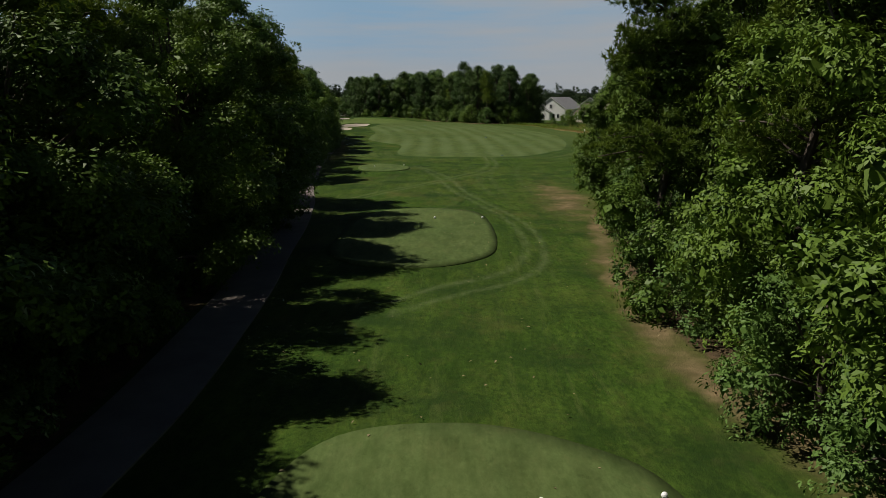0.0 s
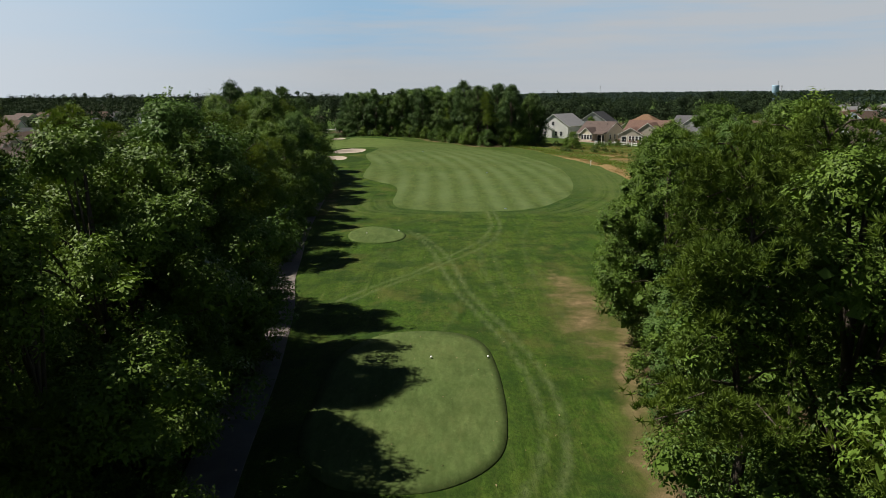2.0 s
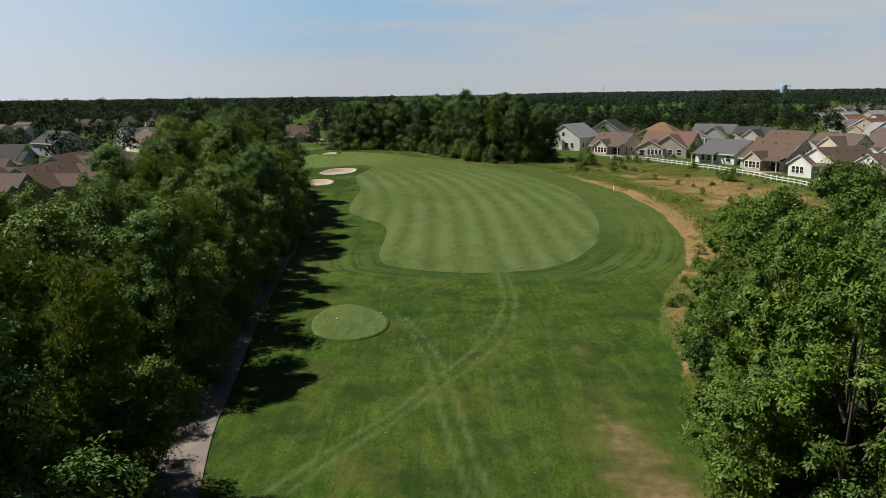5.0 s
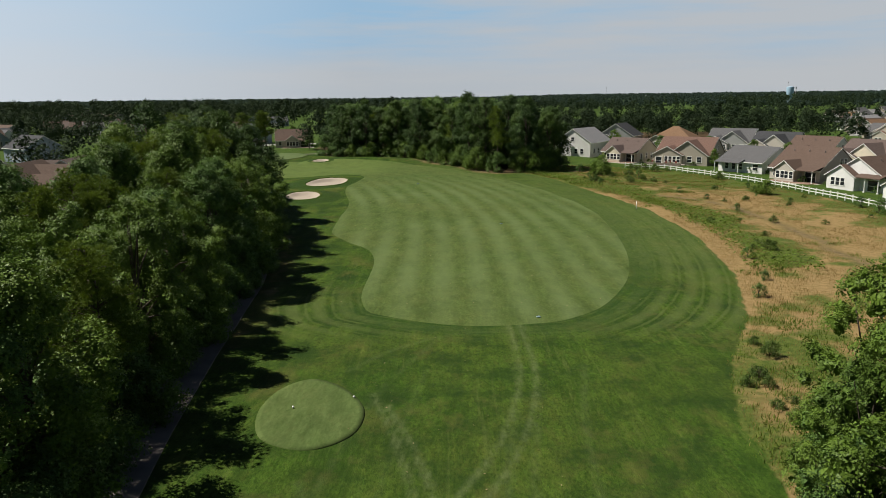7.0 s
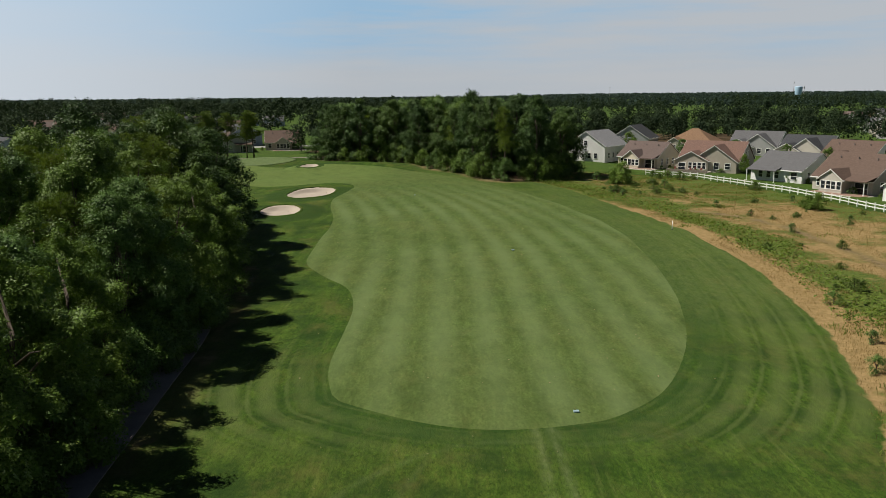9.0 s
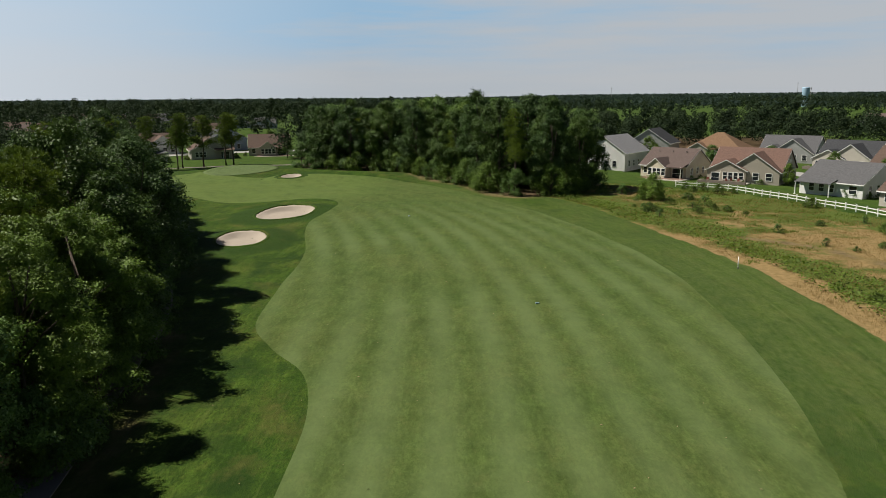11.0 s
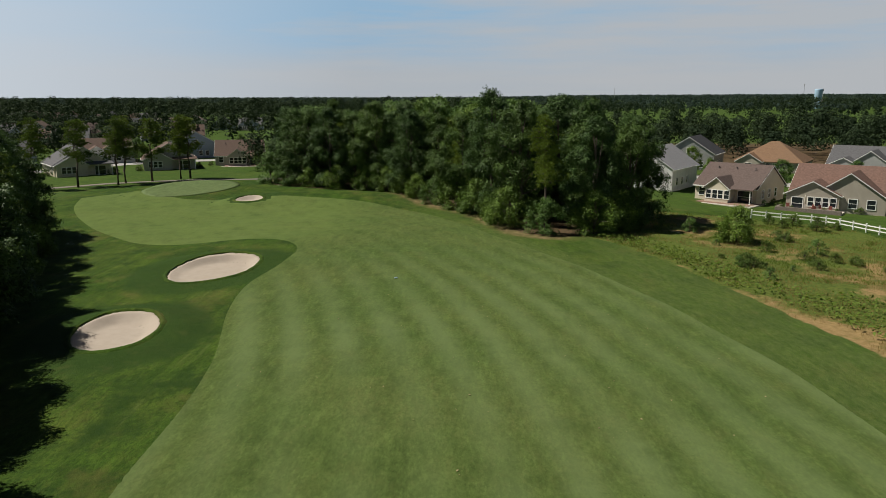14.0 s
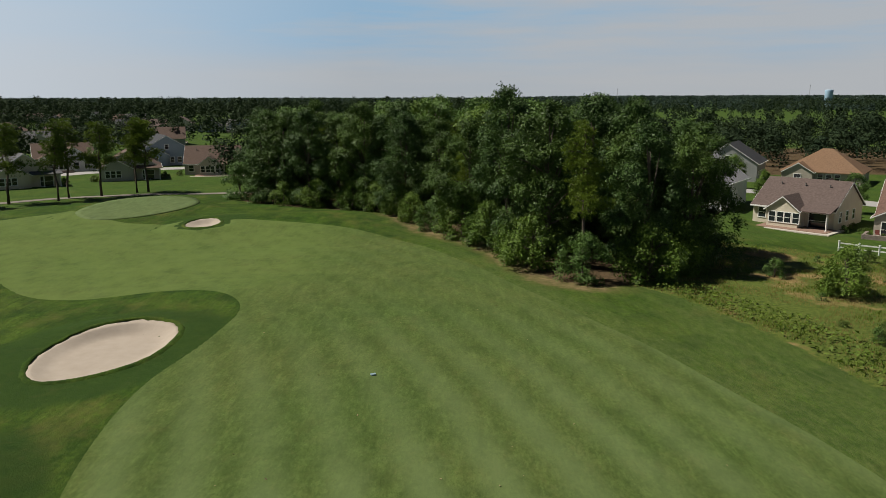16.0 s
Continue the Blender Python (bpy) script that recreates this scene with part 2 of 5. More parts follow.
tawny = k.ramp(k.noise(0.17, 7, (1, 0.6, 1), rough=0.72), 0.54, 0.68)
c = k.mix(k.math("MULTIPLY", tawny, 0.55), c, (0.098, 0.092, 0.026))
c = k.mix(ring, c, (0.088, 0.114, 0.034))
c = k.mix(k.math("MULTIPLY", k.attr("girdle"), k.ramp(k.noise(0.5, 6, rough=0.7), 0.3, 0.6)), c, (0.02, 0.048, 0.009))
lawn = k.mix(k.noise(1.2, 4), (0.036, 0.075, 0.013), (0.066, 0.105, 0.024))
c = k.mix(k.math("MULTIPLY", k.attr("fringe"), 0.62), c, k.mix(k.ramp(k.noise(2.6, 7, (1, 0.4, 1), rough=0.82), 0.38, 0.62), (0.036, 0.066, 0.013), (0.100, 0.128, 0.040)))
c = k.mix(k.math("MULTIPLY", k.attr("lawn"), 0.4), c, lawn)
collar = k.mix(k.noise(1.5, 4), (0.014, 0.036, 0.006), (0.028, 0.054, 0.010))
c = k.mix(k.math("MULTIPLY", k.attr("collar"), 0.85), c, collar)
track = k.mix(k.noise(3.0, 4), (0.085, 0.115, 0.040), (0.145, 0.17, 0.075))
c = k.mix(k.math("MULTIPLY", k.attr("track"), k.ramp(k.noise(1.6, 6, (1, 0.5, 1), rough=0.8), 0.36, 0.62)), c, track)
straw = k.mix(k.ramp(k.noise(1.8, 5), 0.3, 0.75), (0.175, 0.122, 0.052), (0.30, 0.207, 0.096))
weeds = k.mix(k.ramp(k.noise(2.4, 5), 0.3, 0.7), (0.040, 0.066, 0.012), (0.105, 0.128, 0.028))
patch = k.ramp(k.math("ADD", k.noise(0.16, 6, rough=0.65), k.math("MULTIPLY", k.attr("weedy"), 0.3)), 0.54, 0.66)
field = k.mix(patch, straw, weeds)
nat = k.ramp(k.math("ADD", k.attr("field"), k.math("MULTIPLY", k.math("SUBTRACT", k.noise(0.6, 5), 0.5), 0.7)), 0.4, 0.6)
c = k.mix(nat, c, field)
dirt = k.mix(k.ramp(k.noise(1.4, 5), 0.3, 0.7), (0.10, 0.074, 0.036), (0.205, 0.150, 0.080))
bare = k.ramp(k.math("ADD", k.attr("bare"), k.math("MULTIPLY", k.math("SUBTRACT", k.noise(0.35, 6), 0.5), 1.6)), 0.45, 0.95)
halo = k.ramp(k.math("ADD", k.attr("bare"), k.math("MULTIPLY", k.math("SUBTRACT", k.noise(0.6, 7, rough=0.7), 0.5), 1.5)), 0.1, 0.65)
c = k.mix(k.math("MULTIPLY", halo, 0.5), c, (0.098, 0.086, 0.03))
c = k.mix(bare, c, dirt)
litter = k.mix(k.ramp(k.noise(2.0, 6), 0.3, 0.7), (0.035, 0.026, 0.016), (0.12, 0.08, 0.045))
lit = k.ramp(k.math("ADD", k.attr("woods"), k.math("MULTIPLY", k.math("SUBTRACT", k.noise(0.5, 5), 0.5), 0.8)), 0.35, 0.65)
c = k.mix(lit, c, litter)
k.colour(c).bump(k.noise(5.0, 7, rough=0.75), 0.8, 0.1)
M["ground"] = k.m

k = Mat("bunker_sand", 0.95, 0.1)
b = k.noise(1.2, 5)
rake = k.noise(3.0, 3, (1, 4, 1))
k.colour(k.mix(b, (0.29, 0.245, 0.20), (0.37, 0.325, 0.275))).bump(rake, 0.35, 0.06)
M["sand"] = k.m

k = Mat("asphalt_path", 0.95, 0.08)
b = k.ramp(k.noise(0.8, 5), 0.3, 0.7)
c = k.mix(b, (0.155, 0.136, 0.122), (0.215, 0.19, 0.172))
c = k.mix(k.math("MULTIPLY", k.ramp(k.noise(30, 2), 0.4, 0.7), 0.4), c, (0.13, 0.115, 0.105))
k.colour(c).bump(k.noise(25, 3), 0.3, 0.01)
M["path"] = k.m


def siding(name, col):
    k = Mat(name, 0.6, 0.3)
    sep = k.n.new("ShaderNodeSeparateXYZ")
    k.l.new(k.geo.outputs["Position"], sep.inputs[0])
    lap = k.math("FRACT", k.math("DIVIDE", sep.outputs["Z"], 0.16))
    st = k.ramp(k.noise(0.8, 5, (1, 1, 0.4)), 0.3, 0.8)
    dk = tuple(v * 0.86 for v in col)
    k.colour(k.mix(st, col, dk)).bump(lap, 0.5, 0.02)
    return k.m


def shingle(name, col):
    k = Mat(name, 0.9, 0.2)
    tabs = k.noise(3.2, 3, (1, 1, 2), local=True)
    big = k.ramp(k.noise(0.35, 4, local=True), 0.3, 0.7)
    dk, lt = tuple(v * 0.72 for v in col), tuple(min(1, v * 1.22) for v in col)
    c = k.mix(k.ramp(tabs, 0.3, 0.7), dk, lt)
    c = k.mix(k.math("MULTIPLY", big, 0.3), c, tuple(v * 0.8 + 0.02 for v in col))
    sep = k.n.new("ShaderNodeSeparateXYZ")
    k.l.new(k.tc.outputs["Object"], sep.inputs[0])
    lap = k.math("FRACT", k.math("DIVIDE", sep.outputs["Z"], 0.09))
    k.colour(c).bump(lap, 0.5, 0.02)
    return k.m


WALLS = {n: siding("siding_" + n, c) for n, c in dict(cream=(0.60, 0.54, 0.43), white=(0.70, 0.70, 0.69), grey=(0.31, 0.315, 0.31),
         tan=(0.37, 0.335, 0.28), blue=(0.28, 0.33, 0.40), stone=(0.44, 0.41, 0.36)).items()}
ROOFS = {n: shingle("shingle_" + n, c) for n, c in dict(mauve=(0.105, 0.078, 0.07), pink=(0.145, 0.088, 0.07), brown=(0.10, 0.068, 0.054),
         grey=(0.095, 0.095, 0.10), dark=(0.045, 0.047, 0.052), orange=(0.18, 0.11, 0.066), pale=(0.24, 0.24, 0.25), red=(0.13, 0.068, 0.052)).items()}


def plain(name, col, rough=0.5, spec=0.4, metal=0.0, vary=0.12, scale=3.0):
    k = Mat(name, rough, spec)
    k.p.inputs["Metallic"].default_value = metal
    k.colour(k.mix(k.ramp(k.noise(scale, 4), 0.3, 0.7), col, tuple(v * (1 - vary) for v in col)))
    return k.m


M["trim"] = plain("white_trim", (0.80, 0.80, 0.78))
M["pane"] = plain("window_pane", (0.018, 0.022, 0.028), 0.06, 0.6)
M["vinyl"] = plain("white_vinyl", (0.80, 0.80, 0.79), 0.45)
M["vent"] = plain("roof_vent", (0.10, 0.09, 0.085), 0.6)
M["patio"] = plain("patio_slab", (0.50, 0.46, 0.40), 0.85, 0.2, vary=0.25)
M["deck"] = plain("paver_deck", (0.26, 0.17, 0.13), 0.85, 0.2, vary=0.3, scale=5)
M["stonewall"] = plain("patio_wall", (0.25, 0.21, 0.18), 0.9, 0.2, vary=0.45, scale=6)
M["street"] = plain("street", (0.32, 0.31, 0.30), 0.9, 0.2, vary=0.15)
M["tower"] = plain("painted_steel_tower", (0.32, 0.47, 0.60), 0.5, 0.4)
M["steel"] = plain("mast_steel", (0.35, 0.35, 0.36), 0.5, 0.4)
M["blue_plastic"] = plain("pale_blue_plastic", (0.24, 0.34, 0.38), 0.5)
M["ball"] = plain("white_plastic", (0.85, 0.85, 0.84), 0.35)
M["dead_leaf"] = plain("dry_leaf", (0.34, 0.27, 0.15), 0.8, 0.2, vary=0.5, scale=1.0)
M["soil"] = plain("dark_lip_soil", (0.06, 0.05, 0.03), 0.95, 0.1, vary=0.4)


# ---- mesh helpers ----
def mesh(name, verts, faces, mat, smooth=False):
    me = bpy.data.meshes.new(name)
    me.from_pydata([tuple(v) for v in verts], [], [tuple(int(i) for i in f) for f in faces])
    if mat:
        me.materials.append(mat)
    if smooth:
        me.polygons.foreach_set("use_smooth", np.ones(len(me.polygons), bool))
    me.update()
    return me


def quads(name, v, mat, per=4):
    """A mesh of loose polygons, per corners each, from an array of corners."""
    v = np.asarray(v, np.float32).reshape(-1, 3)
    n = len(v) // per
    me = bpy.data.meshes.new(name)
    me.vertices.add(len(v))
    me.vertices.foreach_set("co", v.ravel())
    me.loops.add(n * per)
    me.loops.foreach_set("vertex_index", np.arange(n * per, dtype=np.int32))
    me.polygons.add(n)
    me.polygons.foreach_set("loop_start", np.arange(0, n * per, per, dtype=np.int32))
    me.materials.append(mat)
    me.update(calc_edges=True)
    return me


def part(name, me, parent, label="", m=None):
    ob = new(name, me)
    ob.parent = parent
    if m is not None:
        ob.matrix_basis = m
    if label:
        ob["label"] = label
    return ob


class Geo:
    """Verts and faces of one mesh, filled box by box and tube by tube."""

    def __init__(self):
        self.v, self.f = [], []

    def box(self, x0, x1, y0, y1, z0, z1, c=0.0):
        i = len(self.v)
        self.v += [(x, y, z) for z in (z0, z1) for y in (y0, y1) for x in (x0, x1)]
        self.f += [tuple(i + j for j in q) for q in ((0, 2, 3, 1), (4, 5, 7, 6), (0, 1, 5, 4), (2, 6, 7, 3), (0, 4, 6, 2), (1, 3, 7, 5))]
        return self

    def tube(self, pts, radii, sides=7):
        i = len(self.v)
        n = len(pts)
        for k in range(n):
            d = Vector(pts[min(k + 1, n - 1)]) - Vector(pts[max(k - 1, 0)])
            q = d.to_track_quat("Z", "Y")
            for s in range(sides):
                a = 2 * math.pi * s / sides
                self.v.append(tuple(Vector(pts[k]) + q @ Vector((radii[k] * math.cos(a), radii[k] * math.sin(a), 0))))
        for k in range(n - 1):
            for s in range(sides):
                a, b2 = i + k * sides + s, i + k * sides + (s + 1) % sides
                self.f.append((a, b2, b2 + sides, a + sides))
        self.f.append(tuple(i + s for s in reversed(range(sides))))
        self.f.append(tuple(i + (n - 1) * sides + s for s in range(sides)))
        return self

    def poly(self, pts):
        i = len(self.v)
        self.v += [tuple(p) for p in pts]
        self.f.append(tuple(range(i, i + len(pts))))
        return self

    def prism(self, pts, d):
        """A closed slab: the polygon pts, and the same moved by d."""
        i, n = len(self.v), len(pts)
        self.v += [tuple(p) for p in pts] + [tuple(Vector(p) + Vector(d)) for p in pts]
        self.f += [tuple(range(i + n - 1, i - 1, -1)), tuple(range(i + n, i + 2 * n))]
        self.f += [(i + k, i + (k + 1) % n, i + n + (k + 1) % n, i + n + k) for k in range(n)]
        return self

    def mesh(self, name, mat, smooth=False):
        return mesh(name, self.v, self.f, mat, smooth)


def spline(pts, steps=8, closed=True):
    """A smooth line through a few knots."""
    p = np.array(pts, float)
    n = len(p)
    out = []
    for i in range(n if closed else n - 1):
        if closed:
            a, b2, c2, d = p[(i - 1) % n], p[i], p[(i + 1) % n], p[(i + 2) % n]
        else:
            a, b2, c2, d = p[max(i - 1, 0)], p[i], p[i + 1], p[min(i + 2, n - 1)]
        for s in range(steps):
            t = s / steps
            out.append(0.5 * (2 * b2 + (c2 - a) * t + (2 * a - 5 * b2 + 4 * c2 - d) * t * t + (3 * b2 - a - 3 * c2 + d) * t ** 3))
    if not closed:
        out.append(p[-1])
    return np.array(out)


def inside(poly, x, y):
    """How far points lie inside a closed line (outside: minus)."""
    x, y = np.asarray(x, float), np.asarray(y, float)
    best = np.full(x.shape, 1e9)
    odd = np.zeros(x.shape, bool)
    for (ax, ay), (bx, by) in zip(poly, np.roll(poly, -1, axis=0)):
        dx, dy = bx - ax, by - ay
        t = np.clip(((x - ax) * dx + (y - ay) * dy) / (dx * dx + dy * dy + 1e-12), 0, 1)
        best = np.minimum(best, np.hypot(x - ax - t * dx, y - ay - t * dy))
        odd ^= ((ay > y) != (by > y)) & (x < (bx - ax) * (y - ay) / (by - ay + 1e-12) + ax)
    return np.where(odd, best, -best)


def along(line, x, y):
    """The distance to an open line."""
    best = np.full(np.shape(x), 1e9)
    for (ax, ay), (bx, by) in zip(line[:-1], line[1:]):
        dx, dy = bx - ax, by - ay
        t = np.clip(((x - ax) * dx + (y - ay) * dy) / (dx * dx + dy * dy + 1e-12), 0, 1)
        best = np.minimum(best, np.hypot(x - ax - t * dx, y - ay - t * dy))
    return best


def soft(v, lo, hi):
    t = np.clip((np.asarray(v, float) - lo) / (hi - lo), 0, 1)
    return t * t * (3 - 2 * t)


# ---- the plan ----
FAIRWAY_LEFT = spline([(-6.2, 114), (-7.3, 119), (-7.4, 127), (-7.6, 135), (-9.2, 142), (-12.5, 147), (-15.2, 153), (-15.7, 164), (-16.2, 180),
                       (-18.6, 193), (-19.2, 203), (-17.6, 212), (-18.0, 220), (-21.5, 225), (-27, 226), (-34, 223.5), (-41, 226.5), (-52, 239), (-62, 255), (-67, 268)], 8, False)
FAIRWAY_RIGHT = spline([(10.5, 110.6), (15, 115), (18.8, 123), (21.4, 132), (23.4, 144), (24.6, 160), (24.2, 178), (21.0, 192), (17.0, 204),
                        (13.2, 214), (9.5, 222), (5.5, 231), (1.5, 240), (-4, 250), (-13, 259), (-26, 262), (-38, 263), (-48, 265), (-56, 273), (-62, 274)], 8, False)
FAIRWAY = np.vstack([FAIRWAY_LEFT, FAIRWAY_RIGHT[::-1], spline([(10.5, 110.6), (4, 109.8), (-2, 111.3), (-6.2, 114)], 5, False)[1:-1]])
BUNKERS = [spline([(-28.0, 205.0), (-28.8, 209.0), (-27.6, 213.0), (-24.6, 215.0), (-21.6, 214.2), (-20.2, 211.4), (-20.8, 207.4), (-23.2, 204.0), (-26.0, 202.9)]),
           spline([(-27.4, 184.2), (-28.9, 188.4), (-27.6, 191.7), (-24.4, 191.6), (-22.5, 188.6), (-22.8, 185.0), (-25.0, 183.0)]),
           spline([(-36.6, 260.6), (-35.6, 263.2), (-33.2, 263.6), (-31.8, 260.8), (-32.8, 258.2), (-35.2, 257.8)])]
BUNKER_RIM = [1.45, 1.35, 1.9]
TEES = [spline([(-4.6, 4), (-4.4, 12), (-3.0, 17.1), (0.2, 18.2), (3.1, 17.1), (5.0, 14.6), (5.4, 8), (4.6, 1), (0, -1), (-3.6, 0)]),
        spline([(-6.4, 45), (-6.0, 52), (-3.6, 56), (0.2, 56.4), (2.4, 54.4), (3.1, 50), (3.1, 43), (2.3, 38.8), (-0.4, 36.4), (-4.2, 36.8), (-6.2, 40)]),
        spline([(-10.4, 92), (-9.8, 95.6), (-8, 97.3), (-5.7, 95.6), (-4.1, 92.3), (-4.4, 88.8), (-6.6, 87), (-9.4, 88.4)])]
TEE_TOP = [0.66, 0.70, 0.60]
GREEN = spline([(-57.8, 273), (-57.5, 283), (-52.5, 288.5), (-45.5, 288), (-41.5, 281.5), (-43, 273), (-47.7, 266.8), (-53, 266.4)])
PATH = spline([(-10, -30), (-9.4, 0), (-8.8, 12), (-8.4, 20), (-8.7, 29), (-9.4, 38), (-10.1, 47), (-11.1, 56), (-12.2, 64), (-13.6, 71.5), (-14.9, 82), (-16.4, 94),
               (-17.8, 110), (-19.2, 125), (-21.2, 138), (-24.2, 155), (-30.2, 172), (-36.4, 186), (-42.4, 200), (-48.5, 215), (-58, 235), (-70, 255), (-81, 271), (-84, 285), (-67, 300), (-45, 304), (-30, 306)], 6, False)
FENCE = spline([(48.5, 250.6), (57, 243.5), (62.5, 229), (67, 214.5), (70.2, 201), (72.2, 186), (73.8, 168), (75, 149)], 10, False)
FIELD_EDGE = [(60, 9), (74, 15), (83, 17.2), (90, 17.6), (100, 20.8), (111, 26.4), (127, 31.2), (147, 34.1), (172, 34.0), (190, 30.5), (203, 27.4), (213, 25.0), (224, 21.4), (232, 16)]
WOODS_LEFT = [(-60, -12), (0, -10.6), (20, -10.6), (40, -11.4), (55, -12.8), (70, -15.0), (85, -16.6), (100, -18.0), (125, -19.4), (140, -21.2), (155, -24.8), (170, -30.0), (185, -36.0), (200, -42), (215, -48), (235, -57)]
WOODS_RIGHT = [(-60, 12), (0, 11.5), (10, 10.2), (15, 9.8), (22, 8.8), (28, 8.6), (40, 9.8), (50, 11.4), (63, 14), (75, 17), (84, 20)]
COPSE = spline([(-38, 294), (-30, 286), (-20, 281), (-12, 277), (-3, 260), (5, 248), (10, 232), (17, 229), (23, 236), (26, 247), (26, 262), (22, 285), (8, 312), (-20, 320), (-38, 312)], 6)


def lerp(table, y):
    t = np.array(table, float)
    return np.interp(y, t[:, 0], t[:, 1])


def wave(x, y):
    return 0.10 * np.sin(x * 0.13 + 1) * np.sin(y * 0.11) + 0.06 * np.sin(x * 0.31 + y * 0.23) + 0.05 * np.sin(y * 0.4 - x * 0.17 + 2)


def height(x, y):
    x, y = np.asarray(x, float), np.asarray(y, float)
    z = 0.45 + wave(x, y) * np.exp(-((x / 160) ** 2 + ((y - 150) / 300) ** 2))
    z = z + 1.15 * np.exp(-(((x + 8) / 34) ** 2 + ((y - 212) / 42) ** 2))
    z = z + 0.9 * np.exp(-(((x + 47) / 26) ** 2 + ((y - 272) / 22) ** 2))
    z = z + 0.8 * np.exp(-(((x + 25) / 9) ** 2 + ((y - 266) / 8) ** 2))
    z = z + 0.55 * np.exp(-(((x + 31) / 5) ** 2 + ((y - 263) / 5) ** 2))
    z = z + 1.0 * np.exp(-(((x + 13) / 13) ** 2 + ((y - 266) / 9) ** 2))
    z = z - 0.45 * soft(x, 36, 52)
    z = z + 4.0 * soft(np.hypot(x, y), 1200, 3800) + 8.0 * soft(np.hypot(x, y), 1300, 2600) * soft(x, 50, 700)
    for line, top in zip(TEES, TEE_TOP):
        d = inside(line, x, y)
        w = soft(d, -3.6, 0.0)
        z = z * (1 - w) + top * w
    d = inside(GREEN, x, y)
    w = soft(d, -4.0, 0.0)
    z = z * (1 - w) + (1.75 + 0.02 * (y - 277)) * w
    for line, rim in zip(BUNKERS, BUNKER_RIM):
        d = inside(line, x, y)
        cx, cy = line.mean(axis=0)
        back = soft((y - cy) * 0.8 + (x - cx) * 0.3, -2.0, 5.0)
        w = soft(d, -4.5, -0.6)
        z = z * (1 - w) + (rim - 0.15 + 0.55 * back) * w
        z = z - (0.35 + 0.6 * back) * soft(d, -0.3, 1.5)
    return z


def hz(x, y):
    """The ground's height at one spot, read off the sheet's grid."""
    i, j = np.clip(np.searchsorted(gx, x) - 1, 0, nx - 2), np.clip(np.searchsorted(gy, y) - 1, 0, ny - 2)
    u, v = (x - gx[i]) / (gx[i + 1] - gx[i]), (y - gy[j]) / (gy[j + 1] - gy[j])
    return float((ZZ[j, i] * (1 - u) + ZZ[j, i + 1] * u) * (1 - v) + (ZZ[j + 1, i] * (1 - u) + ZZ[j + 1, i + 1] * u) * v)


def lines_of(knots):
    out = [knots[0][0]]
    for (a, _), (b2, step) in zip(knots[:-1], knots[1:]):
        n = max(1, round((b2 - a) / step))
        out += list(a + (b2 - a) * (np.arange(n) + 1) / n)
    return np.array(out)


# ---- ground: one sheet to the horizon ----
gx = lines_of([(-4500, 0), (-1500, 600), (-500, 200), (-120, 30), (-70, 4), (-40, 1.4), (-15, 0.5), (12, 0.28), (38, 0.9), (80, 2.0), (130, 10), (500, 60), (1500, 200), (4500, 600)])
gy = lines_of([(-1500, 0), (-200, 300), (-30, 20), (10, 1.5), (30, 0.8), (116, 0.36), (180, 1.0), (218, 0.5), (254, 1.0), (268, 0.6), (310, 1.6), (420, 8), (800, 50), (2000, 200), (4900, 600)])
XX, YY = np.meshgrid(gx, gy)
ZZ = height(XX, YY)
nx, ny = len(gx), len(gy)
ii = np.arange(nx * ny).reshape(ny, nx)
faces = np.stack([ii[:-1, :-1], ii[:-1, 1:], ii[1:, 1:], ii[1:, :-1]], -1).reshape(-1, 4)
me = bpy.data.meshes.new("ground")
me.vertices.add(nx * ny)
me.vertices.foreach_set("co", np.stack([XX, YY, ZZ], -1).astype(np.float32).ravel())
me.loops.add(len(faces) * 4)
me.loops.foreach_set("vertex_index", faces.astype(np.int32).ravel())
me.polygons.add(len(faces))
me.polygons.foreach_set("loop_start", np.arange(0, len(faces) * 4, 4, dtype=np.int32))
me.polygons.foreach_set("use_smooth", np.ones(len(faces), bool))
me.materials.append(M["ground"])
me.update(calc_edges=True)
fx, fy = XX.ravel(), YY.ravel()
d_fair = inside(FAIRWAY, fx, fy)
d_tees = np.maximum.reduce([inside(t, fx, fy) for t in TEES])
d_bunk = np.maximum.reduce([inside(t, fx, fy) for t in BUNKERS])
d_copse = inside(COPSE, fx, fy)
d_fence = along(FENCE, fx, fy)
fence_x = np.interp(fy, FENCE[::-1, 1], FENCE[::-1, 0])
east = fx - lerp(FIELD_EDGE, fy)
field = soft(east, -0.6, 0.6) * soft(fence_x - fx, 0.5, 2.5) * soft(fy, 66, 80) * soft(262 - 0.55 * np.maximum(0, fx - 20) - fy, -6, 6)
weedy = 0.5 * soft(fy, 185, 215) + 0.9 * np.exp(-(((east - 7) / 4.5) ** 2)) * soft(fy, 120, 140) + 0.8 * np.exp(-(((fence_x - fx - 5) / 5) ** 2)) + 0.6 * soft(122 - fy, 0, 22) * soft(13 - east, 0, 8)
weedy = weedy - 0.6 * np.exp(-(((east - 1.5) / 2.5) ** 2)) * soft(196 - fy, 0, 25) * soft(fy, 104, 130)
TRAIL = spline([(46, 124), (48.3, 139), (50.6, 156), (50.2, 171), (47, 184), (40, 190)], 6, False)
trail = soft(1.5 - along(TRAIL, fx, fy), 0, 1.0)
woods_l, woods_r = lerp(WOODS_LEFT, fy) - fx, fx - lerp(WOODS_RIGHT, fy)
